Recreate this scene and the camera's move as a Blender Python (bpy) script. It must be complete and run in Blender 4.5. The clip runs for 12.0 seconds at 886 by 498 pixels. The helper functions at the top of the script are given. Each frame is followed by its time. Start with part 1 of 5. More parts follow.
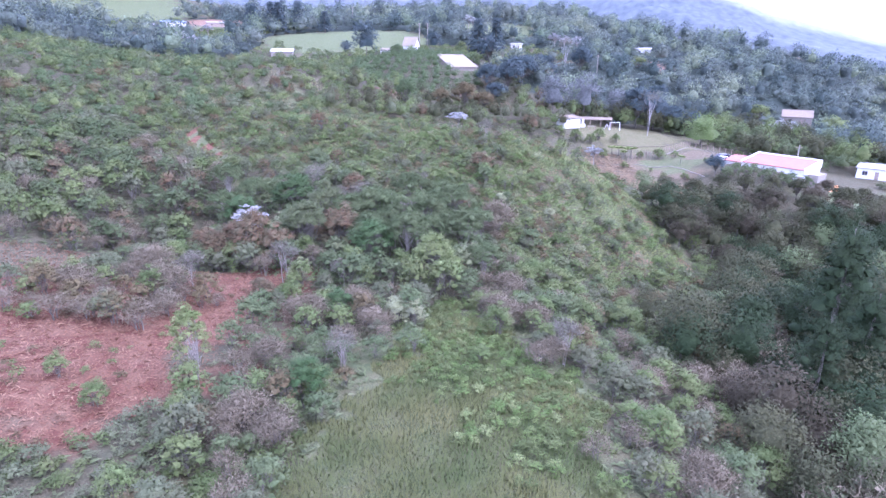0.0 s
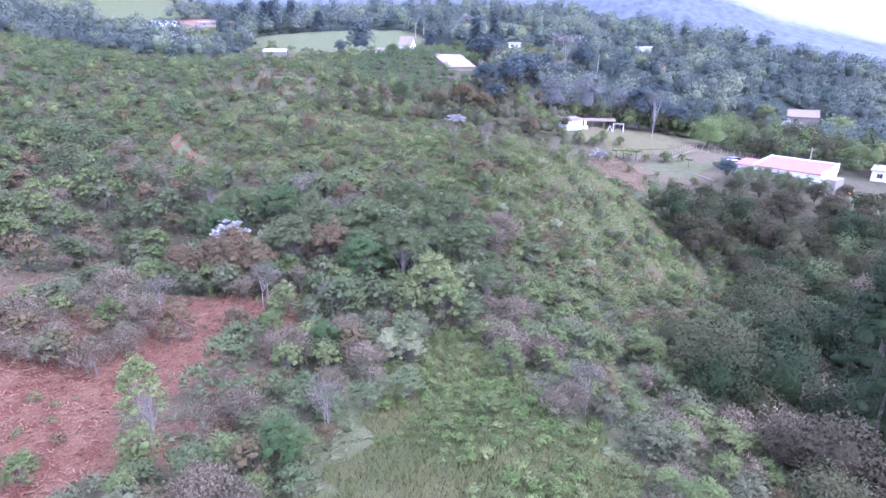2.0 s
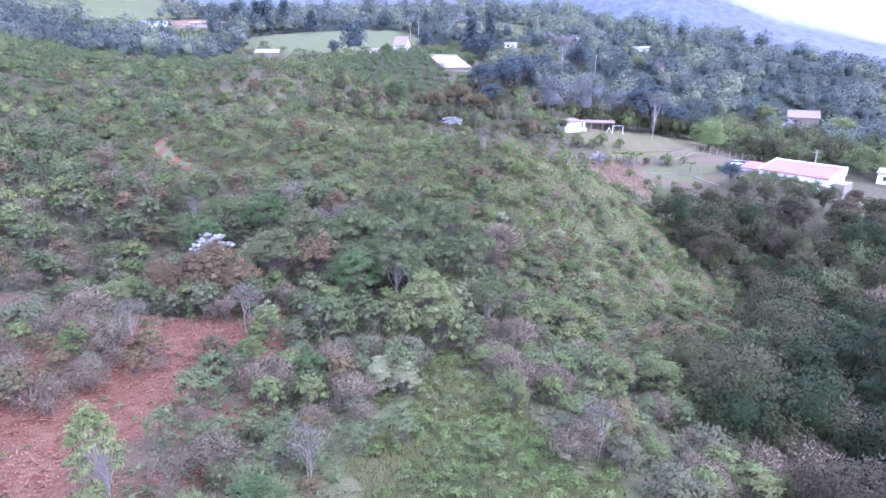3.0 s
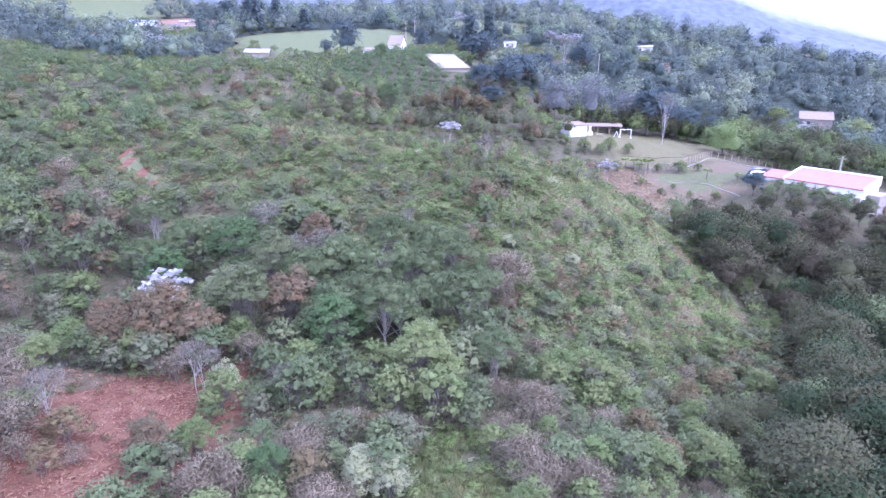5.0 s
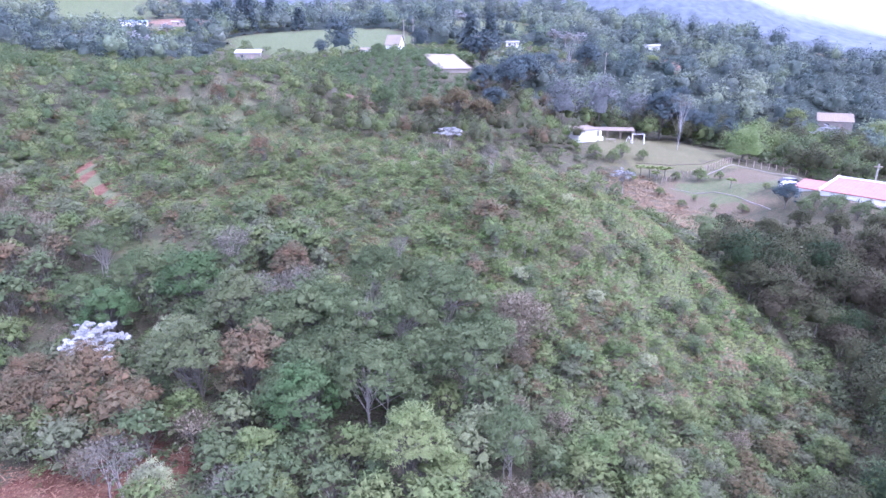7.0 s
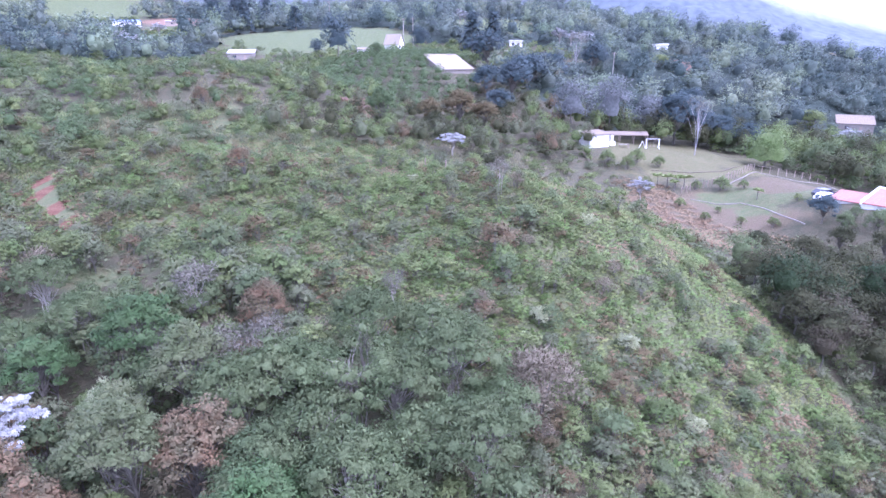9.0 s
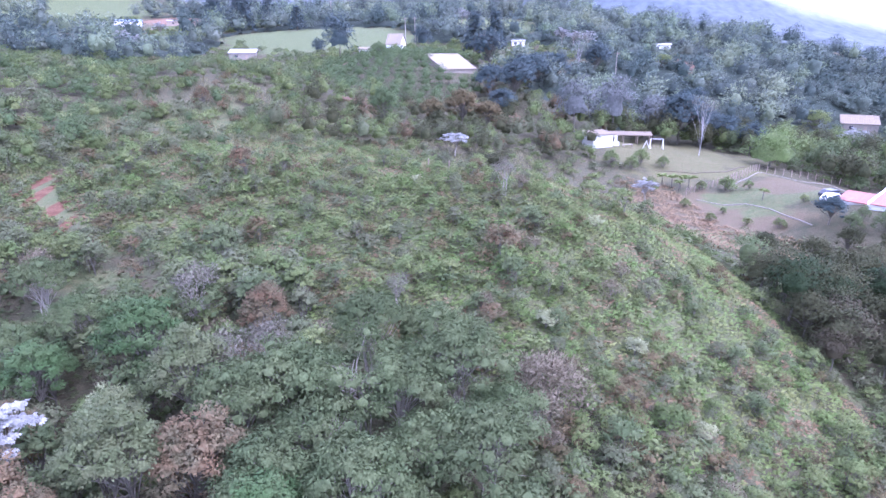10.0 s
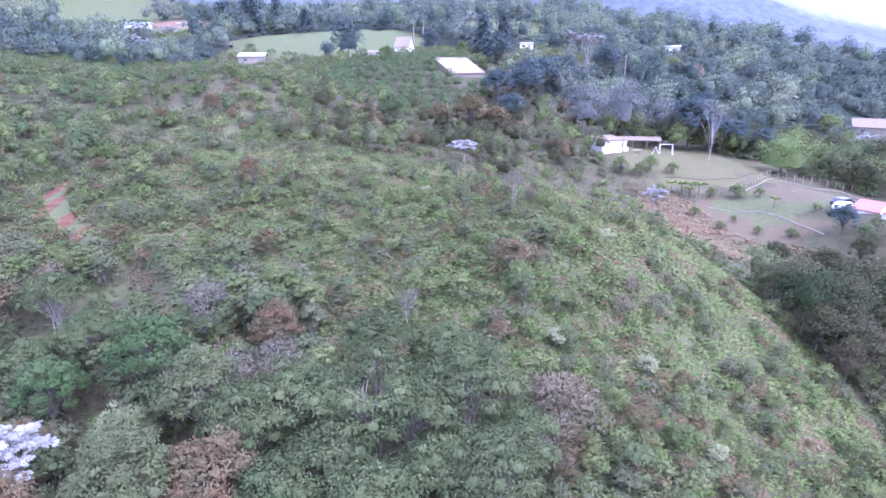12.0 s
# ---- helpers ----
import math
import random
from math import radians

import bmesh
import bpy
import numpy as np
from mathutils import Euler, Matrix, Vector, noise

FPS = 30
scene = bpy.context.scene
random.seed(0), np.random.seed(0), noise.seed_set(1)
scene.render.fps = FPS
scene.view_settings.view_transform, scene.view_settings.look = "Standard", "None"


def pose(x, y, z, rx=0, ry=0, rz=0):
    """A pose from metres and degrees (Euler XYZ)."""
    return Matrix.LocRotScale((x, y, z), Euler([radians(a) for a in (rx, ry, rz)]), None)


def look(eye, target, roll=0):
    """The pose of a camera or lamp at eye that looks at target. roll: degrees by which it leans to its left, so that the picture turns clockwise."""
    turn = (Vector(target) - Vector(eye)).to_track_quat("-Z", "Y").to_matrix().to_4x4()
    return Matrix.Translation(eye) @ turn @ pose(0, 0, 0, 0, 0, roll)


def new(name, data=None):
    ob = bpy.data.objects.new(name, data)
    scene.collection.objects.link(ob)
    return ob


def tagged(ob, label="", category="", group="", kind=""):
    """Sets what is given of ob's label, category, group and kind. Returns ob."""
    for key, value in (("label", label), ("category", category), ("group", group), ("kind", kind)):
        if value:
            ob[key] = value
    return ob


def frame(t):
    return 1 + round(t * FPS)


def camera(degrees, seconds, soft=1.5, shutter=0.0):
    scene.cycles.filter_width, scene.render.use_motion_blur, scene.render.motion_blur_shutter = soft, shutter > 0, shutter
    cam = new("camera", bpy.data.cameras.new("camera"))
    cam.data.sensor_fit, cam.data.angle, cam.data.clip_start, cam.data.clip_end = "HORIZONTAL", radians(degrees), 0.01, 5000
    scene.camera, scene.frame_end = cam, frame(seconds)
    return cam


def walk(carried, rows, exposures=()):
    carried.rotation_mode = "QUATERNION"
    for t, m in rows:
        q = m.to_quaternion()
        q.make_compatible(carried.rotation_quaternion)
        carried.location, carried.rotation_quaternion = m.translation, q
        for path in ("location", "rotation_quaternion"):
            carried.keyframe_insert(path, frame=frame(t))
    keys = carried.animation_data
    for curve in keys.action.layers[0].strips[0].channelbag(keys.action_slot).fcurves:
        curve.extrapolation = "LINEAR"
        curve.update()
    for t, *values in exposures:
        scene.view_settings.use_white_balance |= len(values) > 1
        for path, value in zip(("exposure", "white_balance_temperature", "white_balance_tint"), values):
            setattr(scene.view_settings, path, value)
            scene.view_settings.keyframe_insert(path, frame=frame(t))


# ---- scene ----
PATH = [
    (0, (0.981, -20.953, 39.516), (0.939, -19.059, 38.874), 0.4),
    (0.5, (0.933, -19.644, 39.477), (0.889, -17.75, 38.834), 0.4),
    (1, (0.844, -18.03, 39.488), (0.801, -16.137, 38.845), 0.4),
    (1.5, (0.69, -16.155, 39.48), (0.651, -14.261, 38.837), 0.3),
    (2, (0.631, -14.093, 39.513), (0.598, -12.199, 38.87), 0.2),
    (2.5, (0.567, -11.9, 39.603), (0.543, -10.006, 38.96), 0.2),
    (3, (0.515, -9.619, 39.693), (0.496, -7.725, 39.05), 0.1),
    (5, (0.415, 1.098, 39.781), (0.404, 2.991, 39.136), -0.0),
    (5.5, (0.456, 4.042, 39.751), (0.446, 5.935, 39.107), -0.1),
    (6, (0.465, 6.951, 39.762), (0.454, 8.844, 39.117), -0.1),
    (6.5, (0.453, 9.883, 39.66), (0.442, 11.776, 39.016), -0.2),
    (7, (0.498, 12.554, 39.63), (0.485, 14.447, 38.986), -0.2),
    (8.8, (0.302, 21.872, 39.523), (0.284, 23.765, 38.877), -0.3),
    (9, (0.256, 22.556, 39.531), (0.24, 24.45, 38.887), -0.3),
    (9.5, (0.084, 23.36, 39.448), (0.069, 25.253, 38.804), -0.3),
    (10, (-0.066, 23.449, 39.431), (-0.086, 25.342, 38.787), -0.3),
    (10.5, (-0.188, 23.584, 39.612), (-0.227, 25.477, 38.968), -0.3),
    (11, (-0.233, 23.749, 39.918), (-0.28, 25.642, 39.275), -0.3),
    (11.5, (-0.233, 23.879, 40.352), (-0.28, 25.772, 39.708), -0.3),
    (12, (-0.284, 23.965, 40.755), (-0.329, 25.858, 40.11), -0.4),
]
cam = camera(74.9, 12.0, soft=1.5)
walk(cam, [(t, look(eye, target, roll)) for t, eye, target, roll in PATH], [(0, 2.2, 4850, 45), (12, 2.2, 4850, 45)])

# ---------------------------------------------------------------- light
world = bpy.data.worlds.new("overcast_sky")
scene.world = world
world.use_nodes = True
wt = world.node_tree
sky = wt.nodes.new("ShaderNodeTexSky")
sky.sky_type, sky.sun_disc = "NISHITA", False
sky.sun_elevation, sky.sun_rotation = radians(52), radians(125)
sky.air_density, sky.dust_density, sky.ozone_density = 1.2, 4.0, 2.0
wt.nodes["Background"].inputs["Strength"].default_value = 0.15
cloud = wt.nodes.new("ShaderNodeMix")
cloud.data_type = "RGBA"
cloud.inputs[0].default_value = 0.75
cloud.inputs[7].default_value = (6.6, 6.9, 7.4, 1)
wt.links.new(sky.outputs["Color"], cloud.inputs[6])
wt.links.new(cloud.outputs[2], wt.nodes["Background"].inputs["Color"])
sun = new("sun", bpy.data.lights.new("sun", "SUN"))
sun.data.energy, sun.data.angle, sun.data.color = 0.75, radians(35), (1.0, 0.96, 0.9)
sun.matrix_world = look((0.82 * 60, -0.57 * 60, 80), (0, 0, 0))

# ---------------------------------------------------------------- lie of the land
NEAR_LAND = [
    (15, 90, 11.0, 25, 27), (-22, 106, 8.7, 32, 28), (8, 4, 4.4, 14, 48), (-30, 0, 5.6, 42, 53),
    (46, 68, -5.7, 19, 28), (-36, 54, -5.1, 14, 13), (-12, 65, 2.7, 18, 15), (26, 52, -2.8, 9, 14),
    (70, 113, 7.5, 12, 29), (47, 162, 2.5, 29, 16), (2, 148, 3.6, 25, 24), (-49, 160, 10.6, 33, 29),
]
FAR_LAND = [
    (-148, 134, 22.4, 109, 100), (58, 224, -9.2, 30, 26), (-5, 222, 9.9, 51, 42), (-66, 314, 4.9, 71, 41),
    (172, 210, -10.8, 74, 45), (-329, 430, -37.5, 100, 110), (-14, 349, 31.7, 186, 180),
    (59, 872, 171.5, 425, 384), (-442, 496, 155.0, 230, 640), (220, 385, 5.4, 79, 69),
    (-249, -247, 63.1, 290, 297), (400, 680, -27.0, 200, 200),
]


def land(x, y):
    """Height of the ground: broad hills and hollows on a tilted plain."""
    x, y = np.asarray(x, float), np.asarray(y, float)
    z = -8.38 + 0.0614 * 500 * np.tanh(x / 500) - 0.01 * np.clip(y, -600, 1200)
    for cx, cy, h, rx, ry in NEAR_LAND + FAR_LAND:
        z = z + h * np.exp(-((x - cx) / rx) ** 2 - ((y - cy) / ry) ** 2)
    return z + 0.22 * wave(x, y, 12, 6)


def wave(x, y, size, seed=0):
    """Smooth pseudo-noise in about -1..1 with features of that size."""
    r = np.random.RandomState(seed)
    out = 0
    for _ in range(7):
        a, p, f = r.rand() * 6.28, r.rand() * 6.28, (0.6 + 0.9 * r.rand()) * 6.28 / size
        out = out + np.sin((np.cos(a) * x + np.sin(a) * y) * f + p)
    return out / 3.2


# ---------------------------------------------------------------- materials
def nodes_of(name):
    m = bpy.data.materials.new(name)
    m.use_nodes = True
    return m, m.node_tree, m.node_tree.nodes["Principled BSDF"]


def math_node(nt, op, a, b=None, clamp=False):
    n = nt.nodes.new("ShaderNodeMath")
    n.operation, n.use_clamp = op, clamp
    for i, v in enumerate((a, b)):
        if v is None:
            continue
        if isinstance(v, (int, float)):
            n.inputs[i].default_value = v
        else:
            nt.links.new(v, n.inputs[i])
    return n.outputs[0]


def mix_node(nt, f, a, b, blend="MIX"):
    n = nt.nodes.new("ShaderNodeMix")
    n.data_type, n.blend_type = "RGBA", blend
    for i, v in ((0, f), (6, a), (7, b)):
        if isinstance(v, (int, float)):
            n.inputs[i].default_value = v
        elif isinstance(v, tuple):
            n.inputs[i].default_value = (*v, 1)
        else:
            nt.links.new(v, n.inputs[i])
    return n.outputs[2]


def spread(nt, v, lo, hi, a=0.0, b=1.0):
    n = nt.nodes.new("ShaderNodeMapRange")
    n.inputs[1].default_value, n.inputs[2].default_value = a, b
    n.inputs[3].default_value, n.inputs[4].default_value = lo, hi
    nt.links.new(v, n.inputs[0])
    return n.outputs[0]


def noise_node(nt, scale, detail=3.0, vector=None):
    n = nt.nodes.new("ShaderNodeTexNoise")
    n.inputs["Scale"].default_value, n.inputs["Detail"].default_value = scale, detail
    if vector is None:
        vector = nt.nodes.new("ShaderNodeNewGeometry").outputs["Position"]
    nt.links.new(vector, n.inputs["Vector"])
    return n.outputs["Fac"]


def tinted(nt, col, value):
    n = nt.nodes.new("ShaderNodeHueSaturation")
    nt.links.new(col, n.inputs["Color"])
    nt.links.new(value, n.inputs["Value"])
    return n.outputs["Color"]


def leaf_material(name, a, b, patch=0.5, rough=0.75, through_light=0.3, own=0.1, tree=0.12, grain=0.0, relief=0.2):
    """Leaves: two tints in patches, each leaf and each plant a little lighter or darker."""
    m, nt, bsdf = nodes_of(name)
    geo = nt.nodes.new("ShaderNodeNewGeometry")
    info = nt.nodes.new("ShaderNodeObjectInfo")
    f = spread(nt, noise_node(nt, patch, 4), 0, 1, 0.35, 0.65)
    col = mix_node(nt, f, a, b)
    v = math_node(nt, "MULTIPLY", spread(nt, geo.outputs["Random Per Island"], 1 - own, 1 + own),
                  spread(nt, info.outputs["Random"], 1 - tree, 1 + tree))
    if grain:
        g = noise_node(nt, grain, 4)
        small = noise_node(nt, grain * 5, 3)
        v = math_node(nt, "MULTIPLY", v, spread(nt, g, 0.78, 1.22, 0.3, 0.7))
        v = math_node(nt, "MULTIPLY", v, spread(nt, small, 0.84, 1.16, 0.32, 0.68))
        bp = nt.nodes.new("ShaderNodeBump")
        bp.inputs["Strength"].default_value, bp.inputs["Distance"].default_value = 0.8, relief
        nt.links.new(g, bp.inputs["Height"])
        nt.links.new(bp.outputs[0], bsdf.inputs["Normal"])
    col = tinted(nt, col, v)
    nt.links.new(col, bsdf.inputs["Base Color"])
    bsdf.inputs["Roughness"].default_value = rough
    bsdf.inputs["Specular IOR Level"].default_value = 0.15
    tr = nt.nodes.new("ShaderNodeBsdfTranslucent")
    nt.links.new(col, tr.inputs["Color"])
    mx = nt.nodes.new("ShaderNodeMixShader")
    mx.inputs[0].default_value = through_light
    nt.links.new(bsdf.outputs[0], mx.inputs[1])
    nt.links.new(tr.outputs[0], mx.inputs[2])
    nt.links.new(mx.outputs[0], nt.nodes["Material Output"].inputs["Surface"])
    return m


def plain_material(name, a, b, scale=2.0, rough=0.8, bump=0.3, fine=25.0, metal=0.0):
    """Paint, plaster, bark, sheet: two tints in stains, with a fine grain and relief."""
    m, nt, bsdf = nodes_of(name)
    f = spread(nt, noise_node(nt, scale, 5), 0, 1, 0.3, 0.7)
    g = noise_node(nt, fine, 3)
    col = tinted(nt, mix_node(nt, f, a, b), spread(nt, g, 0.85, 1.15, 0.3, 0.7))
    nt.links.new(col, bsdf.inputs["Base Color"])
    bsdf.inputs["Roughness"].default_value, bsdf.inputs["Metallic"].default_value = rough, metal
    bp = nt.nodes.new("ShaderNodeBump")
    bp.inputs["Strength"].default_value, bp.inputs["Distance"].default_value = bump, 0.05
    nt.links.new(g, bp.inputs["Height"])
    nt.links.new(bp.outputs[0], bsdf.inputs["Normal"])
    return m


def ground_material():
    m, nt, bsdf = nodes_of("ground_soil_and_turf")
    pos = nt.nodes.new("ShaderNodeNewGeometry").outputs["Position"]
    wob = noise_node(nt, 0.18, 5)
    mid = noise_node(nt, 0.9, 5)
    fine = noise_node(nt, 7.0, 4)

    def patch(cx, cy, rx, ry, wobble=0.9, edge=0.12):
        n = nt.nodes.new("ShaderNodeVectorMath")
        n.operation = "SUBTRACT"
        nt.links.new(pos, n.inputs[0])
        n.inputs[1].default_value = (cx, cy, 0)
        k = nt.nodes.new("ShaderNodeVectorMath")
        k.operation = "MULTIPLY"
        nt.links.new(n.outputs[0], k.inputs[0])
        k.inputs[1].default_value = (1 / rx, 1 / ry, 0)
        d = nt.nodes.new("ShaderNodeVectorMath")
        d.operation = "LENGTH"
        nt.links.new(k.outputs[0], d.inputs[0])
        w = math_node(nt, "ADD", d.outputs["Value"], spread(nt, wob, -wobble / 2, wobble / 2, 0.25, 0.75))
        return spread(nt, w, 1, 0, 1 - edge, 1 + edge)

    litter = mix_node(nt, spread(nt, mid, 0, 1, 0.35, 0.65), (0.066, 0.066, 0.034), (0.095, 0.082, 0.046))
    turf = mix_node(nt, spread(nt, mid, 0, 1, 0.35, 0.65), (0.083, 0.10, 0.04), (0.115, 0.112, 0.052))
    lawn = mix_node(nt, spread(nt, mid, 0, 1, 0.3, 0.7), (0.1, 0.1, 0.041), (0.126, 0.11, 0.054))
    red = mix_node(nt, spread(nt, mid, 0, 1, 0.35, 0.65), (0.10, 0.04, 0.022), (0.15, 0.082, 0.046))
    meadow = mix_node(nt, spread(nt, mid, 0, 1, 0.3, 0.7), (0.078, 0.098, 0.036), (0.104, 0.114, 0.048))
    clay = mix_node(nt, spread(nt, mid, 0, 1, 0.3, 0.7), (0.185, 0.112, 0.07), (0.155, 0.098, 0.062))
    dry = mix_node(nt, spread(nt, mid, 0, 1, 0.3, 0.7), (0.122, 0.092, 0.055), (0.108, 0.09, 0.046))
    col = litter
    for cx, cy, rx, ry, tint in (
        (1, 0, 11, 34, turf), (3, 92, 40, 34, turf), (-30, 112, 44, 30, turf),
        (-34, 20, 18, 17, red), (-22, 34, 8, 14, red), (-54.0, 100, 0.8, 7, red), (-51.2, 93.5, 0.9, 3.0, red), (-47.0, 90, 1.0, 2.6, red), (-43.6, 86.3, 0.9, 1.9, red),
        (47, 126, 14, 16, dry), (55, 164, 21, 18, lawn), (62, 133, 10, 10, turf), (70, 138, 9, 9, dry),
        (88, 108, 18, 16, meadow), (-62, 312, 46, 40, meadow), (-30, 300, 16, 26, meadow),
        (-260, 450, 60, 60, meadow), (-150, 388, 24, 20, meadow), (28, 380, 24, 40, meadow),
        (-172, 425, 26, 22, clay), (-20, 172, 6, 7, clay), (10, 188, 9, 4, clay), (-42, 236, 9, 9, clay),
        (104, 300, 10, 14, clay), (-240, 400, 20, 10, clay), (-160, 372, 22, 4, clay),
    ):
        col = mix_node(nt, patch(cx, cy, rx, ry), col, tint)
    col = tinted(nt, col, spread(nt, fine, 0.7, 1.3, 0.3, 0.7))
    nt.links.new(col, bsdf.inputs["Base Color"])
    bsdf.inputs["Roughness"].default_value = 0.95
    bsdf.inputs["Specular IOR Level"].default_value = 0.2
    bp = nt.nodes.new("ShaderNodeBump")
    bp.inputs["Strength"].default_value, bp.inputs["Distance"].default_value = 0.7, 0.25
    nt.links.new(fine, bp.inputs["Height"])
    nt.links.new(bp.outputs[0], bsdf.inputs["Normal"])
    return m


M = {
    "ground": ground_material(),
    "fern": leaf_material("fern_fronds", (0.118, 0.175, 0.046), (0.175, 0.190, 0.064), 0.22, own=0.16),
    "fern_dead": leaf_material("dead_fern_fronds", (0.162, 0.107, 0.056), (0.209, 0.155, 0.081), 0.3, 0.8, 0.15),
    "grass": leaf_material("grass_blades", (0.088, 0.118, 0.036), (0.160, 0.160, 0.056), 0.16),
    "pale_grass": leaf_material("pale_straw_grass", (0.20, 0.205, 0.085), (0.27, 0.245, 0.12), 0.16),
    "star": leaf_material("star_leaf_foliage", (0.096, 0.128, 0.052), (0.130, 0.156, 0.066), 0.5, grain=1.7),
    "lime": leaf_material("light_green_foliage", (0.160, 0.200, 0.066), (0.194, 0.222, 0.085), 0.6, grain=1.7),
    "teal": leaf_material("deep_green_foliage", (0.070, 0.122, 0.040), (0.096, 0.134, 0.052), 0.5, grain=1.7),
    "rust": leaf_material("rusty_foliage", (0.170, 0.113, 0.059), (0.141, 0.127, 0.067), 0.8, 0.8, grain=1.7),
    "green": leaf_material("scrub_foliage", (0.118, 0.160, 0.052), (0.152, 0.174, 0.063), 0.4, grain=1.7),
    "grey": leaf_material("greyish_scrub_foliage", (0.115, 0.134, 0.064), (0.144, 0.146, 0.078), 0.4, grain=1.7),
    "yellow": leaf_material("yellow_green_foliage", (0.299, 0.313, 0.152), (0.242, 0.258, 0.143), 0.8),
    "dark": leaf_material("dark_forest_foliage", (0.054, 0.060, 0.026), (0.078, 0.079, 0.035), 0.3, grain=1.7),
    "silver": leaf_material("silvery_big_leaves", (0.36, 0.36, 0.33), (0.29, 0.295, 0.275), 1.0, 0.8, 0.1, 0.2, 0.08),
    "lavender": leaf_material("grey_blue_foliage", (0.17, 0.178, 0.16), (0.135, 0.145, 0.128), 0.3, grain=1.7),
    # far leaves: distance haze is put into these paler, bluer base colours
    "far": leaf_material("hazed_far_wood_foliage", (0.118, 0.150, 0.116), (0.164, 0.188, 0.138), 0.02, 0.9, 0.35, 0.12, 0.1, 0.5, 0.02),
    "far_pale": leaf_material("hazed_far_pale_foliage", (0.152, 0.196, 0.116), (0.196, 0.222, 0.136), 0.02, 0.9, 0.35, 0.12, 0.1, 0.5, 0.02),
    "far_teal": leaf_material("hazed_far_deep_green_foliage", (0.078, 0.108, 0.088), (0.112, 0.136, 0.112), 0.02, 0.9, 0.35, 0.12, 0.1, 0.5, 0.02),
    "olive": leaf_material("olive_green_foliage", (0.119, 0.145, 0.059), (0.147, 0.160, 0.074), 0.6, grain=1.7),
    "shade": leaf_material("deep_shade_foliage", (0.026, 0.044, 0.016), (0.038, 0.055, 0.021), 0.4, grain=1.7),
    # gap-filling sheet: shade between the far crowns is put into this dark green
    "far_floor": leaf_material("far_understorey_shade_tint", (0.03, 0.042, 0.03), (0.046, 0.056, 0.04), 0.05, 0.95, 0.1, 0.1, 0.1, 0.45, 1.2),
    "earth": plain_material("dark_earth_step", (0.085, 0.07, 0.04), (0.12, 0.10, 0.06), 2.0, 0.95, 0.5),
    "orchard": leaf_material("orchard_foliage", (0.084, 0.124, 0.05), (0.115, 0.148, 0.06), 0.6, grain=1.7),
    "brown": leaf_material("brownish_foliage", (0.150, 0.115, 0.055), (0.128, 0.112, 0.052), 0.6, 0.8, grain=1.7),
    "pale_twig": leaf_material("pale_dry_twigs", (0.159, 0.148, 0.109), (0.196, 0.178, 0.126), 0.7, 0.9, 0.1),
    "vivid": leaf_material("fresh_green_foliage", (0.120, 0.181, 0.048), (0.154, 0.200, 0.061), 0.5, grain=1.7),
    "plum": leaf_material("plum_brown_foliage", (0.072, 0.062, 0.034), (0.09, 0.078, 0.044), 0.2, grain=1.7),
    "conifer": leaf_material("conifer_needles", (0.055, 0.080, 0.074), (0.084, 0.108, 0.102), 0.2),
    "bright": leaf_material("bright_crown_foliage", (0.129, 0.180, 0.053), (0.168, 0.211, 0.076), 0.4, grain=1.7),
    "twig": leaf_material("mauve_dry_twigs", (0.182, 0.154, 0.095), (0.232, 0.198, 0.126), 0.7, 0.9, 0.1),
    "straw": leaf_material("dry_litter", (0.235, 0.150, 0.088), (0.165, 0.086, 0.048), 0.7, 0.9, 0.1),
    "bark": plain_material("grey_bark", (0.105, 0.096, 0.07), (0.17, 0.155, 0.118), 3.0, 0.9, 0.6),
    "pale_bark": plain_material("pale_bark", (0.240, 0.218, 0.174), (0.340, 0.310, 0.251), 3.0, 0.9, 0.5),
    "white_bark": plain_material("white_bark", (0.27, 0.26, 0.24), (0.34, 0.33, 0.31), 3.0, 0.9, 0.3),
    "white": plain_material("white_wall_paint", (0.744, 0.736, 0.695), (0.670, 0.662, 0.625), 0.7, 0.8, 0.15),
    "pink_roof": plain_material("faded_red_roof", (0.320, 0.131, 0.098), (0.272, 0.104, 0.077), 0.8, 0.75, 0.4, 12),
    "pale_tan_roof": plain_material("weathered_pale_sheet_roof", (0.235, 0.195, 0.135), (0.2, 0.168, 0.118), 0.25, 0.8, 0.3),
    "tan_roof": plain_material("tan_sheet_roof", (0.19, 0.15, 0.10), (0.16, 0.125, 0.082), 0.8, 0.8, 0.3),
    "white_roof": plain_material("pale_sheet_roof", (0.31, 0.295, 0.275), (0.25, 0.24, 0.22), 0.4, 0.6, 0.2),
    "dark_window": plain_material("dark_window_glass", (0.03, 0.035, 0.045), (0.05, 0.055, 0.065), 2.0, 0.15, 0.0),
    "timber": plain_material("weathered_timber", (0.24, 0.18, 0.13), (0.32, 0.26, 0.2), 4.0, 0.85, 0.4),
    "kerb": plain_material("whitewashed_kerb", (0.259, 0.232, 0.183), (0.205, 0.174, 0.135), 1.5, 0.85, 0.3),
    "blue": plain_material("blue_sheet_roof", (0.18, 0.25, 0.42), (0.25, 0.32, 0.48), 0.8, 0.6, 0.2),
    "tyre": plain_material("tyre_rubber", (0.02, 0.02, 0.02), (0.03, 0.03, 0.03), 4.0, 0.9, 0.1),
    "car_white": plain_material("white_car_paint", (0.78, 0.78, 0.78), (0.74, 0.74, 0.75), 1.0, 0.3, 0.0),
    "car_dark": plain_material("dark_car_paint", (0.03, 0.03, 0.035), (0.045, 0.045, 0.05), 1.0, 0.3, 0.0),
    "orange": plain_material("orange_plastic", (0.62, 0.28, 0.08), (0.55, 0.24, 0.08), 1.0, 0.5, 0.1),
}


